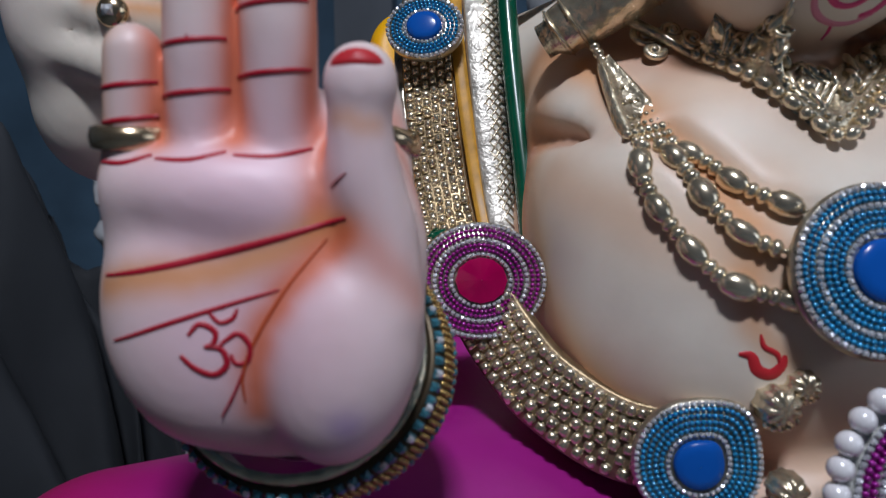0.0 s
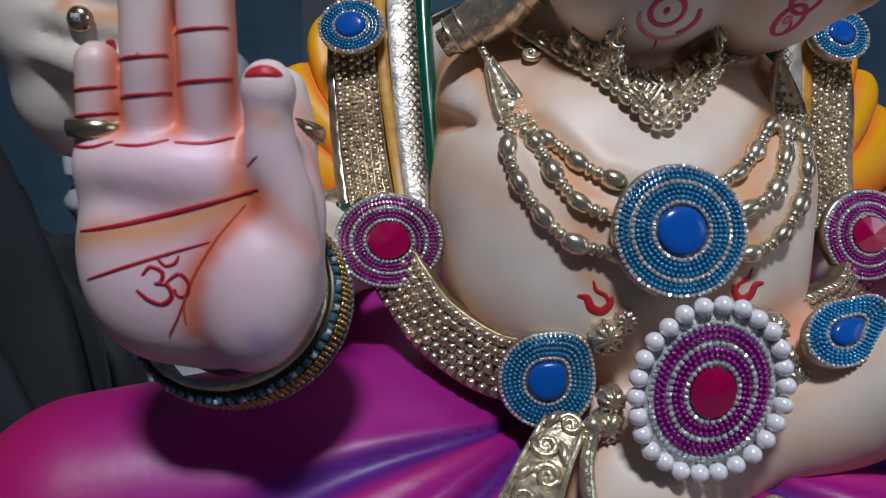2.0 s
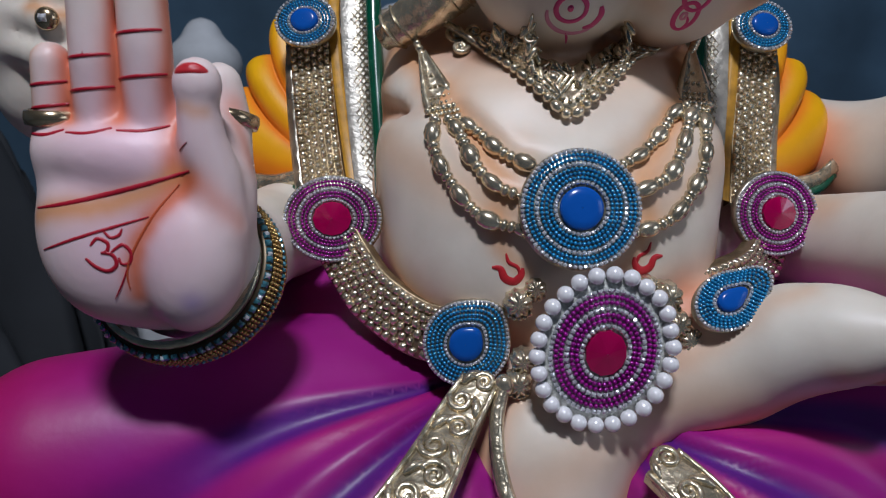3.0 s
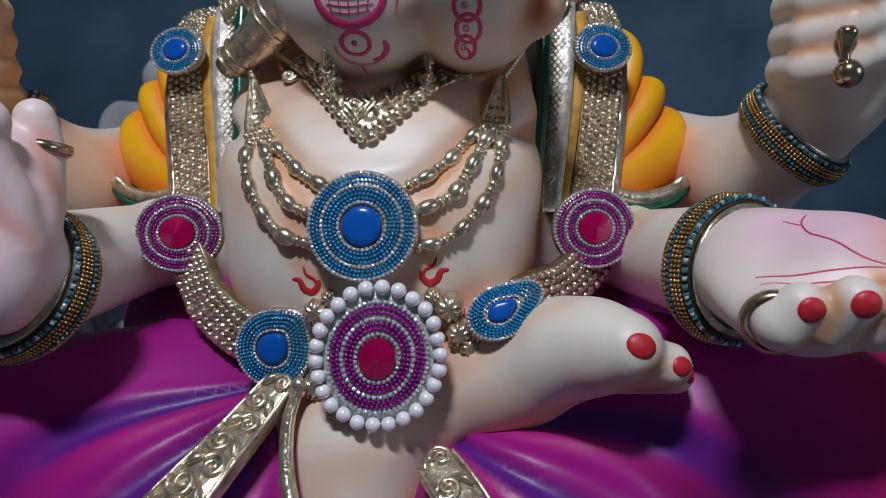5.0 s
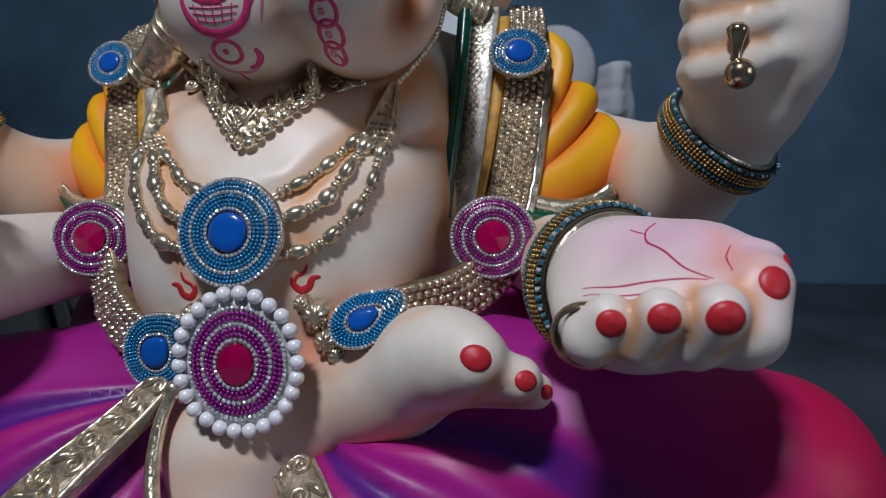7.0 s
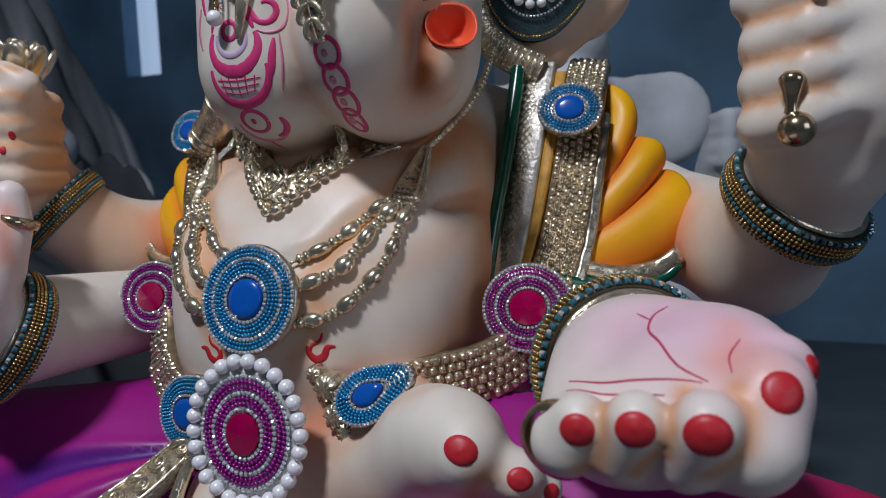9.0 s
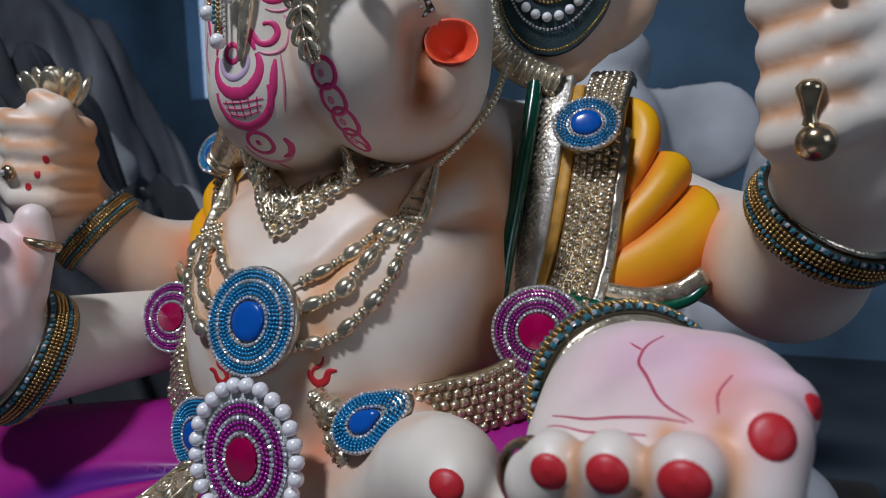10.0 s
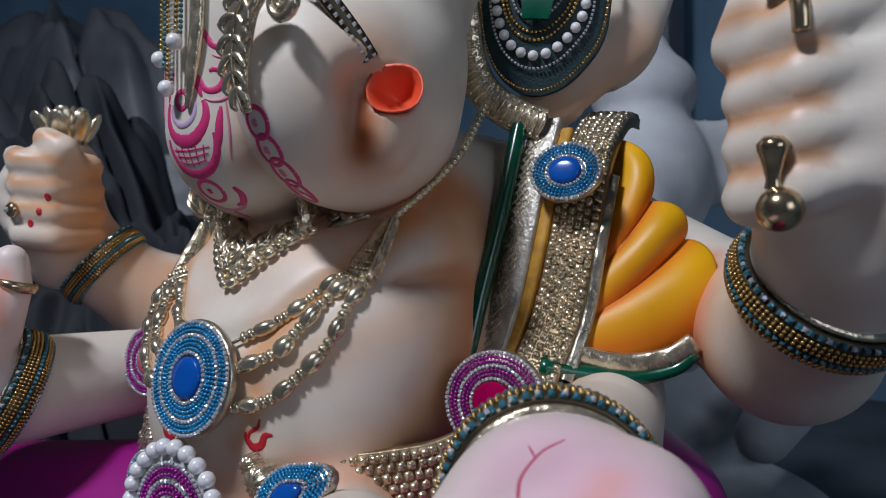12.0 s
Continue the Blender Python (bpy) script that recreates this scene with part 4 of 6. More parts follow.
# ---- the room ----
def block(name, lo, hi, mat, kind="structure", label="", category="", parent=None, bevel=0.0):
    bm = bmesh.new()
    bmesh.ops.create_cube(bm, size=1)
    for q in bm.verts:
        q.co = Vector([a + (b - a) * (t + 0.5) for a, b, t in zip(lo, hi, q.co)])
    if bevel:
        bmesh.ops.bevel(bm, geom=bm.edges[:], offset=bevel, segments=2, affect="EDGES")
    me = bpy.data.meshes.new(name)
    bm.to_mesh(me)
    bm.free()
    me.materials.append(mat)
    ob = new(name, me)
    if parent:
        ob.parent = parent
    return tagged(ob, label, category, "", kind)


block("floor", (-2.6, -2.4, -0.1), (2.6, 2.6, 0.0), FLOOR)
block("ceiling", (-2.6, -2.4, 2.6), (2.6, 2.6, 2.7), CEIL)
block("wall_north", (-2.15, 2.6, 0.0), (2.6, 2.7, 2.6), WALL)
block("wall_north_low", (-2.6, 2.6, 0.0), (-2.15, 2.7, 1.15), WALL)
block("wall_north_high", (-2.6, 2.6, 2.2), (-2.15, 2.7, 2.6), WALL)
block("wall_north_corner", (-2.6, 2.6, 1.15), (-2.37, 2.7, 2.2), WALL)
block("backdrop", (-3.0, 2.95, 1.0), (-1.5, 2.96, 2.4), DAYLIGHT)
block("wall_south", (-2.6, -2.5, 0.0), (2.6, -2.4, 2.6), WALL)
block("wall_west", (-2.7, -2.4, 0.0), (-2.6, 2.6, 2.6), WALL)
block("wall_east_low", (2.6, -2.4, 0.0), (2.7, 2.6, 0.7), WALL)
block("wall_east_high", (2.6, -2.4, 1.9), (2.7, 2.6, 2.6), WALL)
block("wall_east_front", (2.6, -2.4, 0.7), (2.7, -1.85, 1.9), WALL)
block("wall_east_back", (2.6, -0.45, 0.7), (2.7, 2.6, 1.9), WALL)
tagged(block("plinth", (-0.20, 0.04, 0.0), (0.46, 0.52, 0.372), WOOD, "", bevel=0.008), "rough wooden crate under the painted statue", "crate")


# ---- brooches ----
def piece_mesh(name, shape, mat, smooth):
    me = bpy.data.meshes.new(name)
    me.from_pydata([tuple(p) for p in shape[0]], [], shape[1])
    me.materials.append(mat)
    me.polygons.foreach_set("use_smooth", [smooth] * len(me.polygons))
    return me


THREAD = {"blue": BLUE_GEM, "magenta": MAG_BEAD, "stone": CHAIN}
PIECES = {"blue": piece_mesh("bead", BEAD, BLUE_BEAD, True), "magenta": piece_mesh("bead", BEAD, MAG_BEAD, True), "stone": piece_mesh("rhinestone", GEM, STONE_PIECE, False)}


def brooch(label, p, normal, up, outline, rows, gem, gem_size, pearls=0):
    """A beaded brooch: backing, rings of beads and stones, a cabochon. outline(a): its edge; rows: from the rim inwards (kind, share of the outline)."""
    n = Vector(normal).normalized()
    x = Vector(up).cross(n).normalized()
    y = n.cross(x)
    m = Matrix((x, y, n)).transposed().to_4x4()
    m.translation = Vector(p)
    thing = tagged(new("brooch"), label, "brooch", "beaded brooches")
    thing.matrix_world = m
    s = Soup()
    ang = [2 * math.pi * k / 48 for k in range(48)]
    rim = 1.17 if pearls else 1.02
    def edge(f, z):
        return [Vector((outline(a)[0] * f, outline(a)[1] * f, z)) for a in ang]
    s.grid([edge(1.0, -0.004), edge(rim, -0.0024), edge(rim, -0.0010), edge(0.98, 0.0004), edge(0.6, 0.0010), edge(0.05, 0.0014)], around=True)
    s.make("backing", FELT if pearls else SILVER, thing, "white felt backing" if pearls else "")
    for kind, f, r in rows:
        loop = [Vector((outline(2 * math.pi * k / 240)[0] * f, outline(2 * math.pi * k / 240)[1] * f, 0)) for k in range(241)]
        length = sum((b - a).length for a, b in zip(loop, loop[1:]))
        count = int(length / (2 * r * 0.98))
        dome = 0.0022 * (1 - f)
        label_of = {"blue": "metallic blue seed beads on a thread", "magenta": "purple-magenta seed beads on a thread", "stone": "clear rhinestone chain"}[kind]
        s = Soup()
        tube(s, [v + Vector((0, 0, r * 0.3 + dome)) for v in loop[::5]], r * 0.4, 5)
        ring = s.make({"blue": "bead_ring", "magenta": "bead_ring", "stone": "rhinestone_ring"}[kind], THREAD[kind], thing, label_of)
        for i, (q, t) in enumerate(evenly(loop, count + 1)[:-1]):
            q = q + Vector((0, 0, r * 0.9 + dome + random.uniform(-1, 1) * r * 0.08))
            turn = Matrix.Rotation(math.atan2(t.y, t.x) + random.uniform(-0.1, 0.1), 3, "Z")
            ob = new("rhinestone" if kind == "stone" else "bead", PIECES[kind])
            ob.parent = ring
            ob.matrix_local = scaled(q, r * 1.05, r * 1.05, r, turn @ Matrix.Rotation(random.uniform(-0.45, 0.45), 3, "X") @ Matrix.Rotation(random.uniform(-0.45, 0.45), 3, "Y")) if kind == "stone" else scaled(q, r * 0.93, r, r, turn)
    s = Soup()
    if gem == "blue":
        s.grid([[Vector((outline(a)[0] * gem_size * g, outline(a)[1] * gem_size * g, z)) for a in ang] for g, z in ((1, 0.001), (0.985, 0.0028), (0.92, 0.0035), (0.6, 0.0039), (0.3, 0.0041), (0.02, 0.0041))], around=True)
        s.make("cabochon", BLUE_GEM, thing, "smooth royal blue cabochon")
    else:
        few = [2 * math.pi * k / 12 for k in range(12)]
        s.grid([[Vector((outline(a)[0] * gem_size * g, outline(a)[1] * gem_size * g, z)) for a in few] for g, z in ((1, 0.001), (0.98, 0.0034), (0.02, 0.0050))], around=True)
        s.make("cabochon", PINK_GEM, thing, "faceted ruby pink cabochon", smooth=False)
    if pearls:
        me = None
        loop = [Vector((outline(2 * math.pi * k / 240)[0] * 1.18, outline(2 * math.pi * k / 240)[1] * 1.18, 0)) for k in range(241)]
        for q, _ in evenly(loop, pearls + 1)[:-1]:
            if me is None:
                s = Soup()
                s.add(ROUND, scaled((0, 0, 0), 0.0037))
                ob = s.make("pearl", PEARL, thing)
                me = ob.data
            else:
                ob = new("pearl", me)
                ob.parent = thing
            ob.location = q * random.uniform(0.99, 1.02) + Vector((0, 0, 0.0008 + random.uniform(-0.0004, 0.0004)))
    return thing


def oval(a, b, point=0.0, way=0.0, sq=2.0):
    """An oval edge, drawn out to a point in the direction way (degrees) where point > 0."""
    def edge(t):
        c, s = math.cos(t), math.sin(t)
        r = (abs(c / a) ** sq + abs(s / b) ** sq) ** (-1 / sq)
        d = (t - radians(way) + math.pi) % (2 * math.pi) - math.pi
        r *= 1 + point * math.exp(-(d / 0.42) ** 2)
        return r * c, r * s
    return edge


R = 0.00092
SMALL = [("stone", 0.96, 0.0010), ("blue", 0.865, R), ("blue", 0.765, R), ("blue", 0.665, R), ("blue", 0.57, R), ("stone", 0.475, 0.00095)]
TOP = [("stone", 0.97, 0.0012), ("blue", 0.84, 0.00095), ("blue", 0.73, 0.00095), ("blue", 0.63, 0.0009), ("stone", 0.52, 0.0010)]
MAGS = [("stone", 0.96, 0.00105), ("magenta", 0.87, R), ("magenta", 0.785, R), ("stone", 0.695, 0.00105), ("magenta", 0.61, R), ("magenta", 0.53, 0.00085), ("stone", 0.445, 0.0010)]
BIG = [("stone", 0.965, 0.00115), ("blue", 0.89, 0.00098), ("blue", 0.815, 0.00098), ("stone", 0.735, 0.00115), ("blue", 0.655, 0.00098), ("blue", 0.58, 0.00098), ("blue", 0.505, 0.00095), ("stone", 0.43, 0.0011)]
ROSE = [("stone", 0.955, 0.0012), ("magenta", 0.865, 0.00115), ("magenta", 0.775, 0.00115), ("stone", 0.680, 0.0013), ("magenta", 0.590, 0.00115), ("magenta", 0.505, 0.00112), ("stone", 0.420, 0.0012)]
brooch("large round brooch of blue seed beads and rhinestones on the chest", (0.1308, 0.1990, 0.5655), (0.0, -1, 0.25), (0, 0, 1), oval(0.0265, 0.0265), BIG, "blue", 0.36)
brooch("large magenta bead brooch ringed with white pearls on the belt", (0.1395, 0.1805, 0.5070), (0.02, -1, 0.05), (0.2, 0, 1), oval(0.0243, 0.0280), ROSE, "pink", 0.365, pearls=26)
brooch("round blue bead brooch on the gold belt", (0.082, 0.207, 0.501), (-0.10, -1, 0.15), (0.12, 0, 1), oval(0.0202, 0.0202, 0.17, 58), SMALL, "blue", 0.39)
brooch("leaf-shaped blue bead brooch on the gold belt", (0.1965, 0.1925, 0.5258), (0.0, -0.90, 0.45), (-0.44, 0, 0.90), oval(0.0165, 0.0126, 0.45, 6), SMALL, "blue", 0.38)
brooch("oval magenta bead brooch on the gold shoulder sash", (0.0145, 0.2575, 0.5515), (0.04, -1, 0.22), (0, 0, 1), oval(0.0256, 0.0224), MAGS, "pink", 0.40)
brooch("oval magenta bead brooch on the gold shoulder sash", (0.2515, 0.266, 0.5535), (0.12, -1, 0.22), (0, 0, 1), oval(0.0238, 0.0228), MAGS, "pink", 0.40)
brooch("small oval blue bead brooch on the shoulder sash", (-0.0085, 0.327, 0.658), (-0.15, -1, 0.35), (0, 0, 1), oval(0.0180, 0.0152), TOP, "blue", 0.46)
brooch("small oval blue bead brooch on the shoulder sash", (0.2625, 0.325, 0.657), (0.15, -1, 0.35), (0, 0, 1), oval(0.0180, 0.0152), TOP, "blue", 0.46)


# ---- bangles ----
def bangle(label, p, axis, rx, ry=None, up=(0, 0, 1), inner=True):
    """A broad bangle of bead and stone rows; its axis points to the palm."""
    ry = ry or rx
    n = Vector(axis).normalized()
    x = Vector(up).cross(n).normalized()
    y = n.cross(x)
    m = Matrix((x, y, n)).transposed().to_4x4()
    m.translation = Vector(p)
    thing = tagged(new("bangle"), label, "bangle", "beaded bangles")
    thing.matrix_world = m
    def ring(g, z, count=72):
        return [Vector(((rx + g) * math.cos(2 * math.pi * k / count), (ry + g) * math.sin(2 * math.pi * k / count), z)) for k in range(count)]
    s = Soup()
    arc = [radians(a) for a in (-88, -60, -30, 0, 30, 60, 88)]
    s.grid([ring(-0.0012, -0.0078)] + [ring(0.0034 * math.cos(a), 0.0078 * math.sin(a)) for a in arc] + [ring(-0.0012, 0.0078)], closed=True, around=True)
    s.make("band", STRAP, thing)
    for name, mat, lean, r, shape in (("teal_beading", TEAL_STONE, -74, 0.0012, GEM), ("gold_beading", BEAD_GOLD, -52, 0.0010, BEAD), ("gold_beading", BEAD_GOLD, -36, 0.0010, BEAD), ("teal_beading", TEAL_STONE, -17, 0.0013, GEM),
                                      ("gold_beading", BEAD_GOLD, 2, 0.0010, BEAD), ("gold_beading", BEAD_GOLD, 17, 0.0010, BEAD), ("gold_beading", BEAD_GOLD, 32, 0.0010, BEAD), ("dark_beading", TEAL_STONE, 58, 0.0018, GEM), ("stone_setting", STONE, 58, 0.0013, GEM)):
        a = radians(lean)
        count = int(2 * math.pi * (rx + ry) / 2 / (r * 2.05)) if name != "stone_setting" else 26
        s = Soup()
        for k, q in enumerate(ring(0.0036 * math.cos(a), 0.0080 * math.sin(a), count)):
            out = Vector((q.x, q.y, 0)).normalized()
            up_way = (out * math.cos(a) * 1.6 + Vector((0, 0, math.sin(a)))).normalized()
            tang = Vector((-out.y, out.x, 0))
            turn = Matrix((tang, up_way.cross(tang), up_way)).transposed()
            if name == "stone_setting":
                q = q + up_way * 0.0009
            s.add(shape, scaled(q, r * random.uniform(0.92, 1.06), r, r, turn))
        tagged(s.make(name, mat, thing, smooth=shape is BEAD), kind="stuff")
    if inner:
        s = Soup()
        s.grid([ring(g, z) for g, z in ((-0.0035, 0.0072), (-0.0014, 0.0076), (-0.0008, 0.0088), (-0.0014, 0.0100), (-0.004, 0.0104))], around=True)
        s.make("inner_ring", GOLD, thing, "plain painted gold ring")
    return thing


bangle("gold and teal beaded bangle on the raised wrist", (-0.041, 0.198, 0.537), (-0.25, -0.75, 0.45), 0.0418, 0.0362)
bangle("gold and teal beaded bangle on the wrist of the open palm", (0.306, 0.204, 0.5445), (0.45, -0.85, 0.12), 0.0338, 0.0322)
bangle("gold and teal beaded bangle on an upper wrist", (0.376, 0.309, 0.604), (0.50, -0.48, 0.70), 0.0338, 0.0325)
bangle("gold and teal beaded bangle on an upper wrist", mirror((0.376, 0.309, 0.604)), (-0.50, -0.48, 0.70), 0.0338, 0.0325)



# ---- trunk tip: the orange cup ----
def trunk_tip():
    s = Soup()
    rows = []
    axis, c = Vector((0.42, -0.85, 0.30)).normalized(), Vector((0.2240, 0.2370, 0.6880))
    x = axis.cross(Vector((0, 0, 1))).normalized()
    y = x.cross(axis)
    for h, r in ((-0.006, 0.006), (0.0, 0.0092), (0.0045, 0.0118), (0.0060, 0.0120), (0.0052, 0.0108), (0.000, 0.0084), (-0.0045, 0.0055), (-0.0070, 0.0002)):
        rows.append([c + axis * h + (x * math.cos(2 * math.pi * k / 20) * 1.02 + y * math.sin(2 * math.pi * k / 20) * (1.02 + 0.10 * math.cos(4 * math.pi * k / 20))) * r for k in range(20)])
    s.grid(rows, around=True)
    statue.add(s.v, s.f, (0.92, 0.115, 0.045))


trunk_tip()


# ---- gold sashes ----
FOIL = material("hatched_foil", (0.74, 0.69, 0.60), 0.36, 0.40, noise_scale=120, noise_amount=0.5, bump=0.7, bump_scale=420)


def shared(name, data, parent, m):
    ob = new(name, data)
    ob.parent = parent
    ob.matrix_local = m
    return ob


def ribbon_rows(line, normals, half, thick, wave=0.0):
    rows = []
    for i, (p, n) in enumerate(zip(line, normals)):
        t = (line[min(i + 1, len(line) - 1)] - line[max(i - 1, 0)]).normalized()
        side = t.cross(n).normalized()
        n = side.cross(t).normalized()
        w = half(i / (len(line) - 1)) if callable(half) else half
        rows.append([p - side * w - n * thick, p - side * w, p - side * w * 0.94 + n * 0.0006, p - side * w * 0.4 + n * (0.001 + wave * math.sin(i * 1.3)), p + side * w * 0.4 + n * (0.001 + wave * math.cos(i * 1.1)), p + side * w * 0.94 + n * 0.0006, p + side * w, p + side * w - n * thick])
    return rows


def nub_mesh():
    """One woven gold link: a small pillow."""
    v, f = [], []
    for x, y, z in ((1, 1, 0), (0.72, 0.72, 0.8), (0.3, 0.3, 1.0)):
        v += [(-x, -y * 0.8, z), (-x * 0.7, -y, z), (x * 0.7, -y, z), (x, -y * 0.8, z), (x, y * 0.8, z), (x * 0.7, y, z), (-x * 0.7, y, z), (-x, y * 0.8, z)]
    for r in (0, 8):
        for k in range(8):
            f.append((r + k, r + (k + 1) % 8, r + 8 + (k + 1) % 8, r + 8 + k))
    f.append(tuple(range(16, 24)))
    me = bpy.data.meshes.new("link")
    me.from_pydata(v, [], f)
    me.materials.append(GOLD_PIECE)
    me.polygons.foreach_set("use_smooth", [True] * len(me.polygons))
    return me


NUB = nub_mesh()


def woven_band(thing, points, normal_of, half, columns, step):
    line = [p for p, _ in evenly(spline(points, 12), 60)]
    normals = [Vector(normal_of(i / 59)).normalized() for i in range(60)]
    s = Soup()
    s.grid(ribbon_rows(line, normals, half, 0.006))
    s.make("band", GOLD_DEEP, thing)
    length = sum((b - a).length for a, b in zip(line, line[1:]))
    count = int(length / step)
    for i, (p, t) in enumerate(evenly(line, count)):
        n = Vector(normal_of(i / count)).normalized()
        side = t.cross(n).normalized()
        n = side.cross(t).normalized()
        for k in range(columns):
            off = ((k + 0.5) / columns * 2 - 1) * half * 0.94
            q = p + side * (off + random.uniform(-1, 1) * 0.00015) + t * ((0.5 if k % 2 else 0) * step + random.uniform(-1, 1) * 0.0003) + n * 0.0004
            turn = Matrix((side, t, n)).transposed() @ Matrix.Rotation(random.uniform(-0.16, 0.16), 3, "Z") @ Matrix.Rotation(random.uniform(-0.22, 0.22), 3, "X") @ Matrix.Rotation(random.uniform(-0.22, 0.22), 3, "Y")
            shared("link", NUB, thing, scaled(q, half / columns * random.uniform(0.84, 1.0), step * random.uniform(0.44, 0.54), random.uniform(0.0020, 0.0034), turn))


def shoulder_sash(side):
    m = (lambda p: p) if side < 0 else mirror
    thing = tagged(new("shoulder_sash"), "woven antique gold shoulder sash with yellow piping and hatched border", "sash", "shoulder sashes")
    up = [m(p) for p in ((-0.004, 0.410, 0.692), (-0.007, 0.378, 0.688), (-0.0085, 0.344, 0.664), (-0.0055, 0.330, 0.622), (-0.001, 0.318, 0.585), (0.006, 0.298, 0.552))]
    woven_band(thing, up, lambda t: (side * 0.12, -1 if t > 0.25 else -0.35, 0.38 if t > 0.25 else 0.95), 0.0128, 6, 0.0046)
    if side < 0:
        low = [(0.0165, 0.259, 0.538), (0.0235, 0.252, 0.528), (0.036, 0.238, 0.515), (0.058, 0.225, 0.503), (0.080, 0.216, 0.500)]
    else:
        low = [(0.2575, 0.283, 0.554), (0.2515, 0.270, 0.535), (0.236, 0.252, 0.524), (0.216, 0.237, 0.520), (0.196, 0.224, 0.518)]
    woven_band(thing, low, lambda t: (side * (0.45 - 0.2 * t), -1, 0.10), 0.0145, 6, 0.0044)
    # outer fold, yellow piping, hatched foil, green edge
    def strip(name, mat, pts, half, normal, thick=0.004, label="", wave=0.0):
        line = [p for p, _ in evenly(spline([m(p) for p in pts], 10), 40)]
        s = Soup()
        s.grid(ribbon_rows(line, [Vector((side * normal[0], normal[1], normal[2])).normalized()] * 40, half, thick, wave))
        return s.make(name, mat, thing, label)
    strip("outer_fold", SILVER, ((-0.0215, 0.348, 0.655), (-0.0200, 0.333, 0.622), (-0.0165, 0.322, 0.585), (-0.011, 0.306, 0.556)), 0.0030, (0.5, -1, 0.3), wave=0.0006)
    strip("piping", YELLOW_PAINT, ((0.0060, 0.354, 0.682), (0.0065, 0.339, 0.660), (0.0105, 0.326, 0.622), (0.0160, 0.314, 0.585), (0.0215, 0.298, 0.556)), 0.0032, (0.0, -1, 0.35), 0.006, "yellow painted piping")
    strip("hatched_border", FOIL, ((0.0185, 0.354, 0.688), (0.0195, 0.338, 0.660), (0.0220, 0.324, 0.622), (0.0255, 0.312, 0.588), (0.0295, 0.298, 0.558)), lambda t: 0.0090 - 0.002 * t, (-0.1, -1, 0.35), 0.006, "hatched silver-gold foil border", 0.0003)
    line = [p for p, _ in evenly(spline([m(p) for p in ((0.0185, 0.354, 0.688), (0.0195, 0.338, 0.660), (0.0220, 0.324, 0.622), (0.0255, 0.312, 0.588), (0.0295, 0.298, 0.558))], 10), 30)]
    for k in range(3, 27):
        for d in (-1, 1):
            p, t = line[k], (line[k + 1] - line[k - 1]).normalized()
            n = Vector((-side * -0.1, -1, 0.35)).normalized()
            sd = t.cross(n).normalized()
            w = 0.0076 - 0.002 * k / 30
            s = Soup()
            tube(s, [p - sd * w - t * 0.0085 * d + n * 0.0006, p + n * 0.0009, p + sd * w + t * 0.0085 * d + n * 0.0008], 0.00050, 5)
            s.make("hatch_ridge", GOLD, thing)
    s = Soup()
    tube(s, [p for p, _ in evenly(spline([m(p) for p in ((0.0300, 0.349, 0.694), (0.0310, 0.335, 0.662), (0.0335, 0.320, 0.625), (0.0362, 0.307, 0.594), (0.0385, 0.294, 0.560))], 10), 40)], 0.0048, 10)
    s.make("green_edge", GREEN, thing, "glossy dark green rolled edge")
    # the hem under the sleeve
    hem = tagged(new("sleeve_hem"), "dark green and gold hem under the yellow sleeve", "hem", "sleeve hems")
    s = Soup()
    tube(s, [p for p, _ in evenly(spline([(lambda q: q if side > 0 else mirror(q))(p) for p in ((0.256, 0.304, 0.562), (0.290, 0.324, 0.556), (0.312, 0.333, 0.560), (0.322, 0.337, 0.568))], 8), 24)], lambda t: 0.0050 - 0.002 * t, 8)
    s.make("green_edge", GREEN, hem)
    s = Soup()
    tube(s, [p for p, _ in evenly(spline([(lambda q: q if side > 0 else mirror(q))(p) for p in ((0.268, 0.314, 0.568), (0.290, 0.324, 0.563), (0.310, 0.332, 0.566), (0.322, 0.336, 0.574))], 8), 24)], 0.0052, 10, 0.5)
    s.make("gold_edge", GOLD, hem)


YELLOW_PAINT = material("yellow_piping_paint", (0.72, 0.36, 0.04), 0.45, noise_scale=150, noise_amount=0.4)
shoulder_sash(-1)
shoulder_sash(1)


# ---- necklaces ----
def skin_line(points, lift):
    out = []
    for p in spline([Vector(q) for q in points], 10):
        q, n = onto(p + Vector((0, -0.03, 0.012)), Vector((0, 1, -0.4)).normalized())
        out.append(q + n * lift)
    return out


def risen(line, height):
    """The same line, its far end lifted off the skin to meet the brooch."""
    return [p + Vector((0, -1, 0.2)) * (height * (i / (len(line) - 1)) ** 3) for i, p in enumerate(line)]


def bead_data(name, mat):
    me = bpy.data.meshes.new(name)
    v, f = sphere_data(8, 10)
    me.from_pydata([tuple(p) for p in v], [], f)
    me.materials.append(mat)
    me.polygons.foreach_set("use_smooth", [True] * len(me.polygons))
    return me


GOLD_BALL = bead_data("bead", GOLD_PIECE)


def along(t, n):
    side = t.cross(n).normalized()
    return Matrix((side, t, side.cross(t).normalized())).transposed()


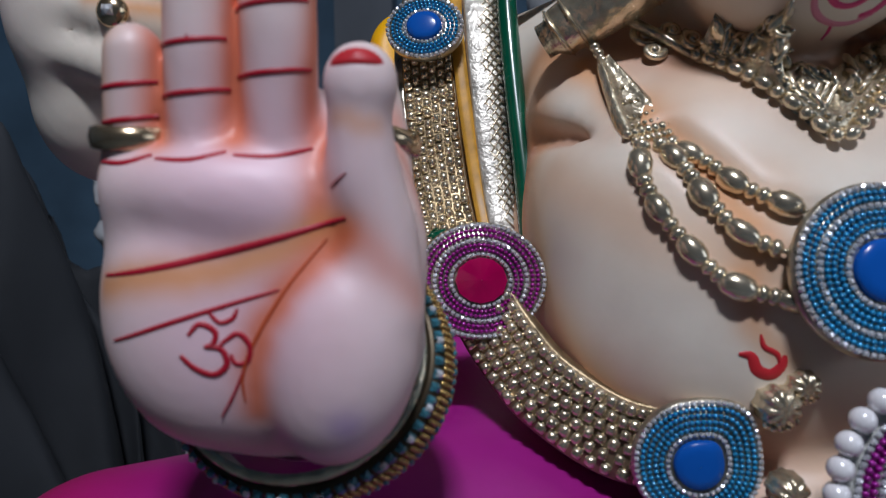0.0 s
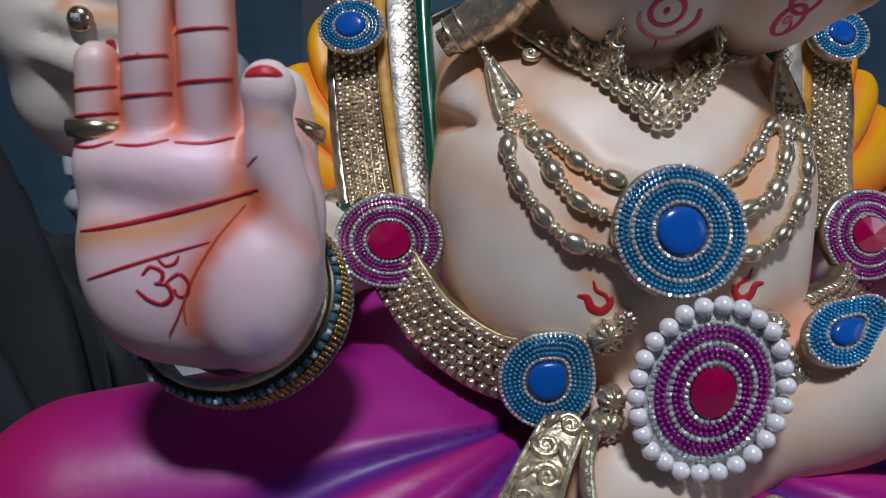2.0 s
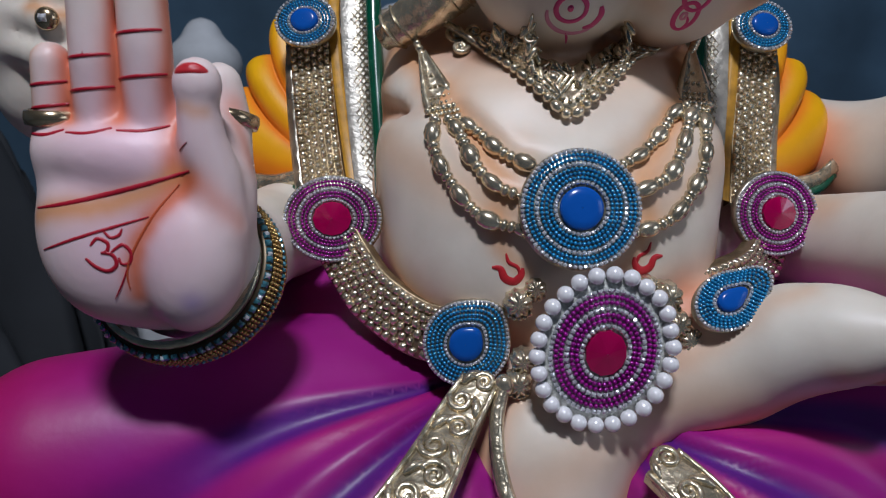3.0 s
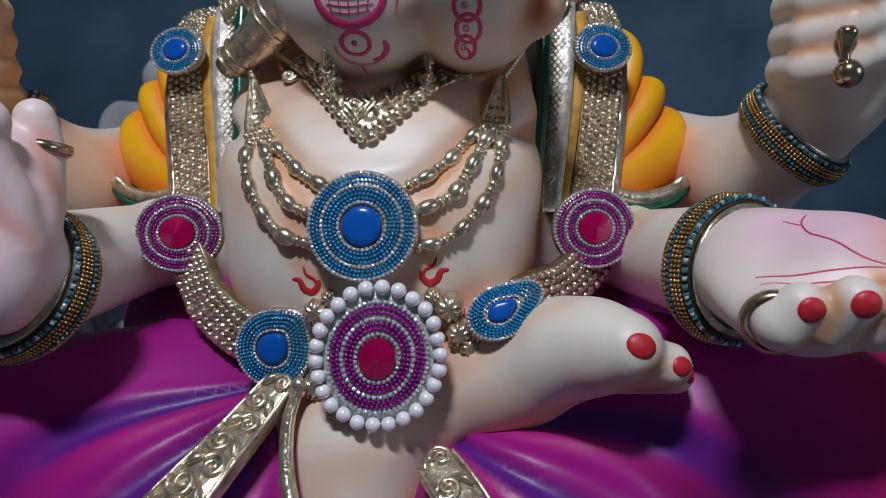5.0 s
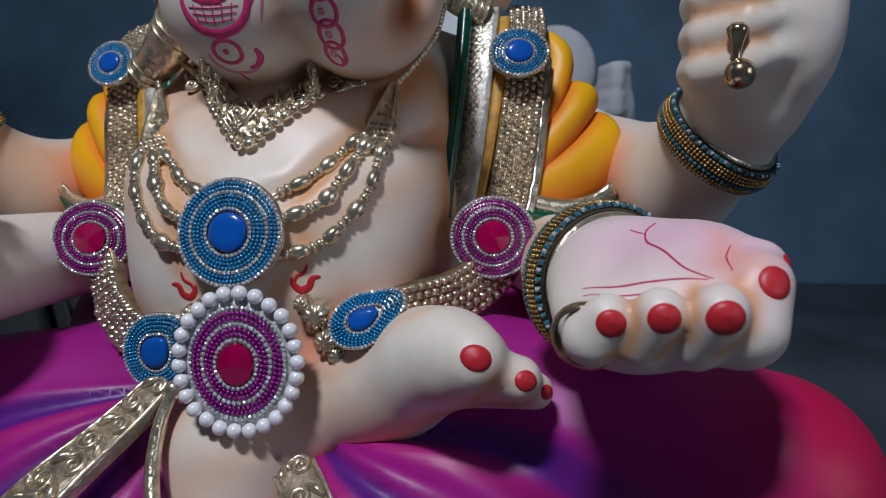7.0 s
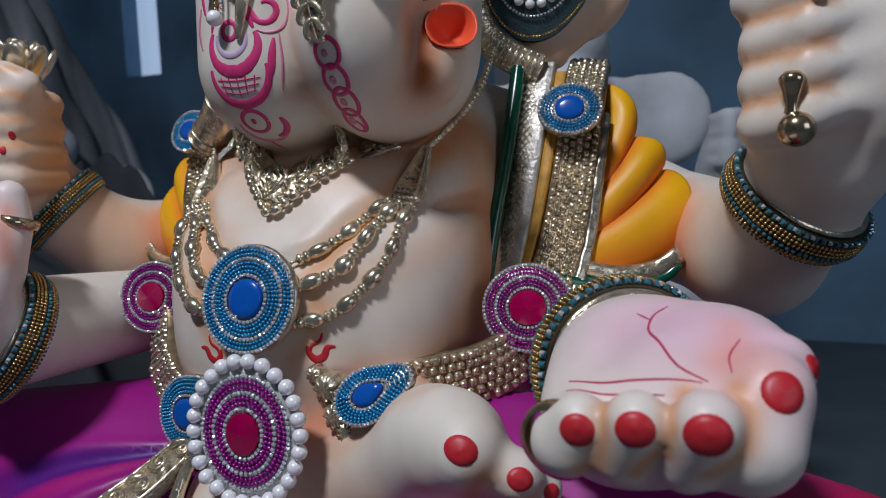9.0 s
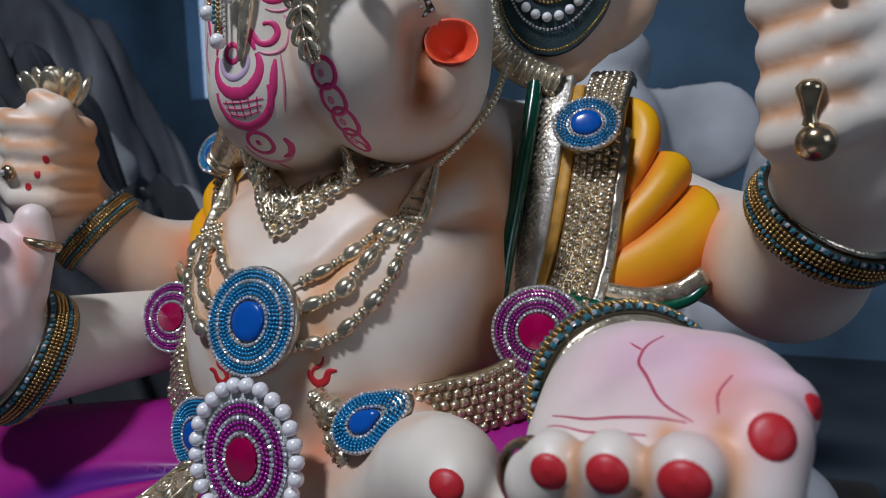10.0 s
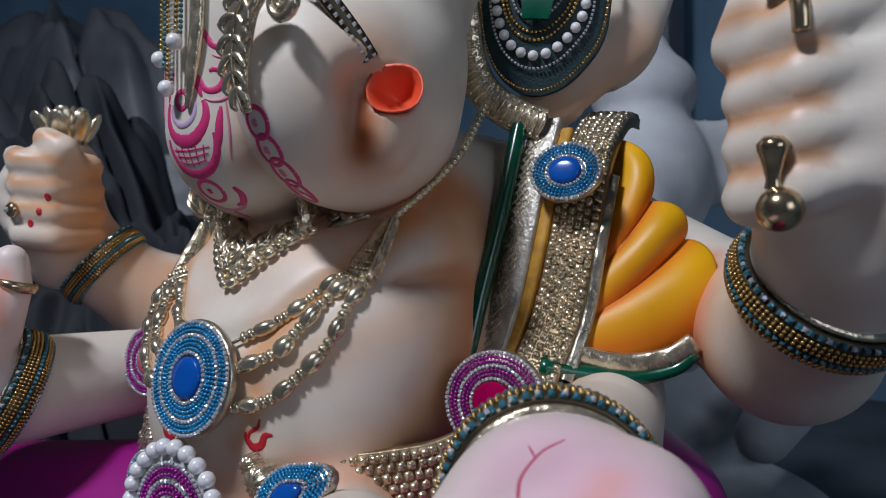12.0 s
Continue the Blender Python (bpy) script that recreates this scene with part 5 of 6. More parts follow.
def strand(thing, points, lift=0.0016):
    line = risen(skin_line(points, lift), 0.0015)
    length = sum((b - a).length for a, b in zip(line, line[1:]))
    s = Soup()
    tube(s, line, 0.0009, 6)
    s.make("cord", GOLD, thing)
    pos, k = 0.003, 0
    steps = evenly(line, 200)
    while pos < length - 0.003:
        p, t = steps[min(int(pos / length * 199), 199)]
        big = k % 3 == 1
        n = Vector((0, -1, 0.3))
        if big:
            shared("oval_bead", GOLD_BALL, thing, scaled(p, 0.0042 * random.uniform(0.88, 1.1), 0.0066 * random.uniform(0.9, 1.08), 0.0040, along(t, n)))
            pos += 0.0070
        else:
            shared("spacer_bead", GOLD_BALL, thing, scaled(p, 0.0031, 0.0023, 0.0029, along(t, n)))
            pos += 0.0036 if k % 3 == 2 else 0.0070
        k += 1


def necklace():
    thing = tagged(new("necklace"), "three-strand antique gold bead necklace across the chest", "necklace")
    strand(thing, [(0.0760, 0.237, 0.6040), (0.0854, 0.229, 0.599), (0.0993, 0.221, 0.5872), (0.1150, 0.216, 0.5800)])
    strand(thing, [(0.0720, 0.238, 0.6030), (0.0775, 0.231, 0.5960), (0.0849, 0.222, 0.5821), (0.0952, 0.215, 0.5717), (0.1115, 0.211, 0.5660)])
    strand(thing, [(0.0685, 0.238, 0.6030), (0.0670, 0.234, 0.5930), (0.0705, 0.228, 0.5803), (0.0800, 0.220, 0.5661), (0.0916, 0.213, 0.5573), (0.1130, 0.207, 0.5530)])
    strand(thing, [(0.1900, 0.243, 0.6090), (0.1821, 0.236, 0.6059), (0.1673, 0.224, 0.5909), (0.1440, 0.214, 0.5780)])
    strand(thing, [(0.1940, 0.244, 0.6080), (0.1892, 0.2375, 0.603), (0.1800, 0.226, 0.5864), (0.1706, 0.219, 0.5743), (0.1440, 0.209, 0.5655)])
    strand(thing, [(0.1985, 0.245, 0.6070), (0.1964, 0.240, 0.5999), (0.1925, 0.231, 0.5802), (0.1816, 0.222, 0.5639), (0.1682, 0.213, 0.5552), (0.1420, 0.205, 0.5515)])
    # the two wedge-shaped end plates with their chains
    for top, low, far in (((0.0610, 0.266, 0.635), (0.0712, 0.242, 0.608), (0.052, 0.285, 0.655)), ((0.1985, 0.266, 0.636), (0.1940, 0.246, 0.611), (0.2190, 0.322, 0.694))):
        a, b, c = Vector(top), Vector(low), Vector(far)
        t = (b - a).normalized()
        n = Vector((0, -0.8, 0.6))
        sd = t.cross(n).normalized()
        n = sd.cross(t)
        s = Soup()
        rows = []
        for u, w in ((0, 0.0022), (0.3, 0.0045), (0.8, 0.0082), (1.0, 0.0085)):
            p = a.lerp(b, u)
            rows.append([p - sd * w - n * 0.003, p - sd * w + n * 0.0022, p - sd * w * 0.7 + n * 0.0030, p - sd * w * 0.55 + n * 0.0018, p + sd * w * 0.55 + n * 0.0018, p + sd * w * 0.7 + n * 0.0030, p + sd * w + n * 0.0022, p + sd * w - n * 0.003])
        s.grid(rows)
        s.make("end_plate", GOLD, thing)
        for u in (0.45, 0.65, 0.85, 0.95):
            for k in range(-2, 3):
                if abs(k) * 0.0022 < 0.0065 * u - 0.001:
                    shared("granule", GOLD_BALL, thing, scaled(a.lerp(b, u) + sd * k * 0.0024 + n * 0.0022, 0.0010, 0.0012, 0.0010))
        for k in range(-3, 4):
            shared("spacer_bead", GOLD_BALL, thing, scaled(b + t * 0.0012 + sd * k * 0.0026 + n * 0.0018, 0.0018))
            shared("spacer_bead", GOLD_BALL, thing, scaled(b + t * 0.0045 + sd * k * 0.0021 + n * 0.0016, 0.0016, 0.0022, 0.0016))
        run = [a, a.lerp(c, 0.5) + Vector((0, -0.002, 0)), c] if c.x < CX else [a, Vector((0.2085, 0.281, 0.650)), Vector((0.2165, 0.300, 0.668)), c]
        run = spline(run, 10)
        s = Soup()
        tube(s, run, 0.0017, 6)
        s.make("chain", GOLD, thing)
        for k, (p, tt) in enumerate(evenly(run, 9 if c.x < CX else 26)):
            shared("spacer_bead", GOLD_BALL, thing, scaled(p, 0.0023, 0.0021, 0.0023, along((tt + Vector((0.4, 0, 0.4))).normalized(), n)))


necklace()


def scroll(soup, p, x, y, r, turns, radius, flip=1, squash=1.0):
    """A raised spiral."""
    n = 26
    line = []
    for k in range(n):
        a = k / (n - 1) * turns * 2 * math.pi
        f = r * (1 - 0.82 * k / (n - 1))
        line.append(Vector(p) + x * (f * math.cos(a)) + y * (f * math.sin(a) * flip))
    tube(soup, line, lambda t: radius * (1 - 0.35 * t), 6, squash)


def choker():
    thing = tagged(new("choker"), "ornate antique gold collar with a pointed relief pendant", "necklace")
    low = [(0.0935, 0.262, 0.6330), (0.1060, 0.250, 0.6205), (0.1180, 0.238, 0.6095), (0.1290, 0.230, 0.6015), (0.1400, 0.237, 0.6080), (0.1510, 0.246, 0.6165), (0.1630, 0.256, 0.6265)]
    high = [(0.0960, 0.266, 0.6420), (0.1060, 0.258, 0.6380), (0.1180, 0.250, 0.6320), (0.1290, 0.244, 0.6270), (0.1400, 0.249, 0.6310), (0.1510, 0.256, 0.6360), (0.1610, 0.263, 0.6410)]
    a = [p for p, _ in evenly(skin_line(low, 0.0), 61)]
    b = [p for p, _ in evenly(skin_line(high, 0.0), 61)]
    n = Vector((0, -0.8, 0.6))
    rows = []
    for i in range(61):
        row = []
        for k in range(9):
            u = k / 8
            lift = 0.0042 + 0.0009 * math.sin(i * 1.05) * (u > 0.3) + 0.0008 * math.cos(u * 22) - (0.006 if k in (0, 8) else 0)
            row.append(a[i].lerp(b[i], u) + n * lift)
        rows.append(row)
    s = Soup()
    s.grid(rows)
    s.make("plate", GOLD, thing)
    for i, (p, t) in enumerate(evenly([q + n * 0.0036 for q in a], 20)):
        shared("edge_bead", GOLD_BALL, thing, scaled(p, 0.0025, 0.0024 + 0.0011 * (i % 2), 0.0024, along(t, n)))
    for i, (p, t) in enumerate(evenly([q.lerp(r, 0.22) + n * 0.0048 for q, r in zip(a, b)], 2 * 15)):
        shared("granule", GOLD_BALL, thing, scaled(p, 0.0011))
    for k in range(46):
        i, u = 2 + int(k * 57 / 46), random.uniform(0.34, 0.92)
        lean = (a[i].lerp(b[i], u + 0.1) - a[i].lerp(b[i], u)).normalized() + Vector((random.uniform(-0.8, 0.8), 0, 0))
        shared("relief_leaf", GOLD_BALL, thing, scaled(a[i].lerp(b[i], u) + n * 0.0046, random.uniform(0.0012, 0.0019), random.uniform(0.0032, 0.0058), random.uniform(0.0016, 0.0030), along(lean.normalized(), n)))
    x, y = Vector((1, 0, 0)), Vector((0, 0.6, 0.8))
    centre = a[30].lerp(b[30], 0.55) + n * 0.005
    s = Soup()
    for k in range(3):
        w = 0.0105 - k * 0.0032
        corner = [centre + x * w * c + y * w * d * 1.05 for c, d in ((0, -1.2), (1, 0.1), (0, 0.9), (-1, 0.1), (0, -1.2))]
        tube(s, corner, 0.0013, 6)
    s.make("diamond", GOLD, thing)
    shared("boss", GOLD_BALL, thing, scaled(centre, 0.0030, 0.0030, 0.0026))
    for i in range(6, 56, 5):
        if abs(i - 30) > 8:
            s = Soup()
            scroll(s, a[i].lerp(b[i], 0.62) + n * 0.0046, x, y, 0.0032, 1.4, 0.0009, 1 if i < 30 else -1)
            s.make("scroll", GOLD, thing)
    for cx, cz, r in ((0.0745, 0.6500, 0.0062), (0.0860, 0.6465, 0.0052), (0.0950, 0.6400, 0.0050), (0.0800, 0.6385, 0.0040), (0.1640, 0.6320, 0.0045), (0.1720, 0.6365, 0.0045), (0.1790, 0.6400, 0.0042)):
        p, m = onto((cx, 0.12 if cx > 0.2 else 0.20, cz - 0.028), Vector((0, 1, 0.45)).normalized())
        p, m = SURFACE.find_nearest(Vector((cx, 0.268, cz)))[:2]
        s = Soup()
        scroll(s, p + n * 0.0030, x, y, r, 1.6, 0.0016, -1 if cx < CX else 1)
        s.make("scroll", GOLD, thing)
        shared("boss", GOLD_BALL, thing, scaled(p + n * 0.003, 0.0021))
    s = Soup()
    tube(s, spline([(0.0700, 0.276, 0.6530), (0.0840, 0.268, 0.6440), (0.0950, 0.262, 0.6360), (0.0985, 0.258, 0.6330)]), 0.0022, 8)
    s.make("collar_bar", GOLD, thing)
    s = Soup()
    tube(s, spline([(0.1620, 0.258, 0.6300), (0.1720, 0.263, 0.6350), (0.1830, 0.272, 0.6390), (0.1930, 0.285, 0.6450)]), 0.0022, 8)
    s.make("collar_bar", GOLD, thing)


choker()


# ---- belt ornaments and gold cloth panels ----
def rosette(p, r, ribs=9):
    """A domed, ribbed gold shell with a beaded foot, lying on the belt."""
    thing = tagged(new("belt_rosette"), "small ribbed antique gold shell on the belt", "ornament", "belt shells")
    p, lean = Vector(p), random.uniform(-0.5, 0.5)
    s, rows = Soup(), []
    for f, h in ((1.0, 0.007), (1.0, 0.0), (0.86, -0.0022), (0.6, -0.0036), (0.3, -0.0042), (0.03, -0.0040)):
        row = []
        for k in range(ribs * 4):
            a = 2 * math.pi * k / (ribs * 4)
            w = r * f * (1 + 0.07 * math.cos(ribs * a))
            row.append(p + Vector((w * math.cos(a + lean), h * r / 0.0065 - 0.0007 * math.cos(ribs * a) * (0.3 < f < 0.99), w * math.sin(a + lean))))
        rows.append(row)
    s.grid(rows, around=True)
    s.make("shell", GOLD, thing)
    for k in range(5):
        a = lean - 1.9 + k * 0.35
        shared("foot_bead", GOLD_BALL, thing, scaled(p + Vector((math.cos(a) * r * 1.05, 0, math.sin(a) * r * 1.05)), r * 0.22))


for p, r in (((0.1055, 0.2030, 0.5215), 0.0065), ((0.1075, 0.1970, 0.4960), 0.0055), ((0.1055, 0.1950, 0.4860), 0.0060), ((0.1720, 0.2000, 0.5250), 0.0070), ((0.1770, 0.1980, 0.5130), 0.0062), ((0.1830, 0.1980, 0.5060), 0.0060),
             ((0.1130, 0.2040, 0.5280), 0.0050), ((0.1640, 0.2020, 0.5300), 0.0045)):
    rosette(p, r)


def gold_panel(label, pts, half, normal):
    thing = tagged(new("sash_end"), label, "panel", "gold panels")
    line = [p for p, _ in evenly(spline(pts, 10), 40)]
    n = Vector(normal).normalized()
    s = Soup()
    s.grid(ribbon_rows(line, [n] * 40, half, 0.006))
    s.make("cloth_strip", GOLD, thing)
    length = sum((b - a).length for a, b in zip(line, line[1:]))
    for e in (-1, 1):
        s = Soup()
        edge = []
        for i, p in enumerate(line):
            t = (line[min(i + 1, 39)] - line[max(i - 1, 0)]).normalized()
            edge.append(p + t.cross(n).normalized() * e * half(i / 39) * 0.93 + n * 0.0012)
        tube(s, edge, 0.0013, 6)
        s.make("edging", GOLD, thing)
    for k, (p, t) in enumerate(evenly(line, max(int(length / 0.011), 3))):
        side = t.cross(n).normalized()
        w = half(k / max(int(length / 0.011), 3))
        s = Soup()
        e = 1 if k % 2 else -1
        scroll(s, p + side * e * w * 0.28 + n * 0.0018, side, t, w * 0.56, 1.6, 0.0017, e)
        s.make("scroll", GOLD, thing)
        s = Soup()
        tube(s, spline([p - side * e * w * 0.2 + n * 0.0012 - t * 0.004, p - side * e * w * 0.55 + n * 0.0020, p - side * e * w * 0.75 + n * 0.0012 + t * 0.005]), lambda u: 0.0023 * math.sin(math.pi * (0.15 + 0.7 * u)), 6)
        s.make("leaf", GOLD, thing)


gold_panel("embossed gold sash end hanging over the magenta cloth", [(0.0880, 0.196, 0.4870), (0.0760, 0.180, 0.4740), (0.0620, 0.155, 0.4600), (0.0470, 0.138, 0.4430), (0.0350, 0.128, 0.4200)], lambda t: 0.0085 + 0.008 * t, (-0.25, -0.75, 0.6))
gold_panel("embossed gold sash end hanging below the foot", [(0.1660, 0.176, 0.4580), (0.1780, 0.160, 0.4500), (0.1880, 0.146, 0.4380), (0.1950, 0.138, 0.4200)], lambda t: 0.0100 + 0.003 * t, (0.2, -0.75, 0.6))
# a plain gold cord with a knot, hanging from the belt
looped_cord = tagged(new("gold_cord"), "thick gold painted cord looping down from the belt", "cord")
s = Soup()
tube(s, spline([(0.0985, 0.192, 0.4870), (0.0945, 0.184, 0.4720), (0.0960, 0.172, 0.4530), (0.1030, 0.160, 0.4350), (0.1130, 0.152, 0.4180)]), lambda t: 0.0030 + 0.0015 * t, 10)
s.make("cord", GOLD, looped_cord)
shared("knot", GOLD_BALL, looped_cord, scaled((0.0985, 0.192, 0.4870), 0.0048, 0.0042, 0.0050))


# ---- ears: rim, dark inlay, strings of pearls and beads ----
PEARL_BALL = bead_data("pearl", PEARL_PIECE)
BRASS_BALL = bead_data("bead", BRASS_PIECE)


def ear_ornament(side):
    m = (lambda p: Vector(p)) if side > 0 else (lambda p: Vector(mirror(p)))
    thing = tagged(new("ear_ornament"), "gold-rimmed dark green ear ornament with pearl and gold bead strings", "ornament", "ear ornaments")
    n = Vector((side * 0.3, -1, 0.0)).normalized()
    rim = spline([m(p) for p in ((0.196, 0.338, 0.770), (0.1985, 0.338, 0.745), (0.2015, 0.338, 0.722), (0.2090, 0.340, 0.705), (0.2220, 0.344, 0.693), (0.2400, 0.349, 0.684))], 8)
    rows = []
    for i, p in enumerate(rim):
        t = (rim[min(i + 1, len(rim) - 1)] - rim[max(i - 1, 0)]).normalized()
        sd = t.cross(n).normalized()
        rows.append([p + sd * 0.0095 * math.cos(2 * math.pi * k / 10) + n * (0.0048 * math.sin(2 * math.pi * k / 10)) for k in range(10)])
    s = Soup()
    s.grid(rows, around=True)
    s.make("rim", GOLD, thing)
    for p, t in evenly(rim, 26):
        sd = t.cross(n).normalized()
        shared("rib", GOLD_BALL, thing, scaled(p + n * 0.0036, 0.0058, 0.0013, 0.0022, along(t, n)))
        for e in (-1, 1):
            shared("granule", GOLD_BALL, thing, scaled(p + n * 0.0030 + sd * e * 0.0068, 0.0013))
    # inlay
    inner = [m(p) for p in ((0.203, 0.346, 0.770), (0.206, 0.346, 0.735), (0.214, 0.348, 0.714), (0.228, 0.352, 0.703), (0.244, 0.358, 0.704), (0.258, 0.365, 0.716), (0.268, 0.372, 0.735), (0.272, 0.376, 0.770))]
    top = m((0.236, 0.352, 0.772))
    s = Soup()
    line = spline(inner, 5)
    s.grid([[p + n * 0.001 for p in line], [p.lerp(top, 0.5) + n * 0.003 for p in line], [p.lerp(top, 0.97) + n * 0.003 for p in line]])
    s.grid([[p - n * 0.006 for p in line], [p + n * 0.001 for p in line]])
    s.make("inlay", DARK_TEAL, thing, "dark teal cloth inlay")
    for u, ball, r, gap, name in ((0.03, BRASS_BALL, 0.0009, 0.0019, "gold_bead"), (0.20, None, 0.0010, 0.0022, "rhinestone"), (0.30, PEARL_BALL, 0.0030, 0.0064, "pearl"), (0.42, BRASS_BALL, 0.0011, 0.0023, "gold_bead"), (0.48, BRASS_BALL, 0.0011, 0.0023, "gold_bead"), (0.57, None, 0.0010, 0.0022, "rhinestone"), (0.68, PEARL_BALL, 0.0030, 0.0064, "pearl"), (0.80, BRASS_BALL, 0.0011, 0.0023, "gold_bead"), (0.87, BRASS_BALL, 0.0011, 0.0023, "gold_bead")):
        row = [p.lerp(top, u) + n * (0.0035 if u < 0.5 else 0.0055) for p in line]
        length = sum((b - a).length for a, b in zip(row, row[1:]))
        for p, t in evenly(row, max(int(length / gap), 2)):
            if p.z < 0.765:
                shared(name, ball or STONE_DATA, thing, scaled(p, r, r, r, along(t, n)))
    s = Soup()
    w = [m((0.232, 0.342, 0.742)), m((0.246, 0.345, 0.740)), m((0.252, 0.352, 0.765)), m((0.230, 0.346, 0.768))]
    s.grid([[w[0], w[1]], [w[0].lerp(w[3], 0.5) + n * 0.003, w[1].lerp(w[2], 0.5) + n * 0.003], [w[3], w[2]]])
    s.grid([[q - n * 0.004 for q in (w[0], w[1])], [w[0], w[1]]])
    s.make("leaf", GREEN, thing, "glossy green enamel leaf")


STONE_DATA = bpy.data.meshes.new("rhinestone")
STONE_DATA.from_pydata([tuple(p) for p in GEM[0]], [], GEM[1])
STONE_DATA.materials.append(STONE_PIECE)
ear_ornament(1)
ear_ornament(-1)


# ---- ornaments on the trunk and fists ----
def trunk_ornament():
    thing = tagged(new("trunk_ornament"), "gold strip, teal and gold bead strings with white pearls", "ornament")
    s = Soup()
    tube(s, skin_line([(0.1390, 0.200, 0.7550), (0.1365, 0.200, 0.7250), (0.1325, 0.200, 0.7040), (0.1300, 0.200, 0.6900)], 0.0012), lambda t: 0.0036 + 0.0016 * math.sin(math.pi * t) - 0.0022 * t, 8, 0.6)
    s.make("strip", GOLD, thing)
    for k, (x0, x1, z1, ball) in enumerate(((0.117, 0.1140, 0.717, "gold"), (0.120, 0.1175, 0.710, "teal"), (0.123, 0.1205, 0.702, "gold"), (0.126, 0.1238, 0.702, "stone"), (0.129, 0.1275, 0.722, "gold"), (0.132, 0.1305, 0.724, "teal"))):
        line = [p + Vector((0, -0.003, 0)) for p in skin_line([(x0, 0.2, 0.755), ((x0 + x1) / 2, 0.2, 0.732), (x1, 0.2, z1)], 0.0014)]
        name, data = {"gold": ("gold_bead", BRASS_BALL), "teal": ("teal_bead", TEAL_BALL), "stone": ("rhinestone", STONE_DATA)}[ball]
        for p, t in evenly(line, int((0.755 - z1) / 0.0021)):
            shared(name, data, thing, scaled(p, 0.00105))
        if k in (0, 2, 4):
            shared("pearl", PEARL_BALL, thing, scaled(line[-1] + Vector((0, -0.001, -0.002)), 0.0038))


TEAL_BALL = bead_data("bead", TEAL_STONE)


def scroll_ornament():
    """A curling leaf: a ribbed blade, a volute at its head and curved side fronds."""
    thing = tagged(new("tusk_ornament"), "scrolled antique gold leaf ornament between trunk and coil", "ornament")
    line = spline([Vector(p) for p in ((0.2020, 0.196, 0.7220), (0.1930, 0.194, 0.7270), (0.1835, 0.192, 0.7200), (0.1775, 0.193, 0.7060), (0.1780, 0.193, 0.6920), (0.1800, 0.195, 0.6800))], 8)
    s = Soup()
    tube(s, line, lambda t: 0.0024 + 0.0050 * math.sin(math.pi * min(t * 1.02, 1)) ** 1.5, 12, 0.42)
    s.make("blade", GOLD, thing)
    x, y = Vector((1, 0, 0)), Vector((0, 0, 1))
    s = Soup()
    scroll(s, Vector((0.2035, 0.1925, 0.7195)), x, y, 0.0072, 1.7, 0.0023, -1)
    s.make("volute", GOLD, thing)
    for k in range(7, len(line) - 4, 4):
        t = (line[k + 1] - line[k - 1]).normalized()
        side = t.cross(Vector((0, -1, 0))).normalized()
        w = 0.0062 * math.sin(math.pi * k / len(line)) + 0.0012
        for e in (-1, 1):
            base = line[k] + Vector((0, -0.0026, 0))
            s = Soup()
            tube(s, spline([base - t * 0.002, base + side * e * w * 0.6 - t * 0.0005, base + side * e * w * 1.05 + t * 0.0038, base + side * e * w * 0.75 + t * 0.0062], 5), lambda u: 0.0006 + 0.0013 * math.sin(math.pi * (0.15 + 0.8 * u)), 6, 0.8)
            s.make("frond", GOLD, thing)
    s = Soup()
    tube(s, [p + Vector((0, -0.0030, 0)) for p in line[4:]], lambda u: 0.0011 - 0.0006 * u, 6)
    s.make("midrib", GOLD, thing)


def gold_tusk():
    thing = tagged(new("gold_tusk"), "ringed antique gold tusk pointing out beside the trunk", "tusk")
    base, tip = Vector((0.0980, 0.258, 0.6900)), Vector((0.0400, 0.280, 0.6440))
    s = Soup()
    line = [base.lerp(tip, k / 20) + Vector((0, 0, -0.004 * math.sin(math.pi * k / 20))) for k in range(21)]
    tube(s, line, lambda t: 0.0175 - 0.0085 * t if t < 0.93 else 0.0070, 20)
    s.make("cone", GOLD, thing)
    way = (tip - base).normalized()
    for u, w in ((0.35, 0.0158), (0.42, 0.0150), (0.80, 0.0120), (0.90, 0.0112)):
        p = base.lerp(tip, u) + Vector((0, 0, -0.004 * math.sin(math.pi * u)))
        shared("collar_ring", GOLD_BALL, thing, scaled(p, w, 0.0022, w, along(way, Vector((0, -1, 0)))))


gold_tusk()


def jewel_strip():
    thing = tagged(new("jewel_strip"), "dark strip set with rhinestones above the trunk tip", "ornament")
    line = [p for p, _ in evenly(spline([(0.196, 0.208, 0.742), (0.206, 0.213, 0.728), (0.214, 0.222, 0.712), (0.2175, 0.228, 0.702)]), 16)]
    n = Vector((0.6, -0.75, 0.1)).normalized()
    s = Soup()
    s.grid(ribbon_rows(line, [n] * 16, 0.0038, 0.004))
    s.make("strip", STRAP, thing)
    for p, t in evenly(line, 15):
        sd = t.cross(n).normalized()
        for e in (-1, 1):
            shared("rhinestone", STONE_DATA, thing, scaled(p + sd * e * 0.0019 + n * 0.0012, 0.0012, 0.0012, 0.0012, along(t, n)))


trunk_ornament()
scroll_ornament()
jewel_strip()


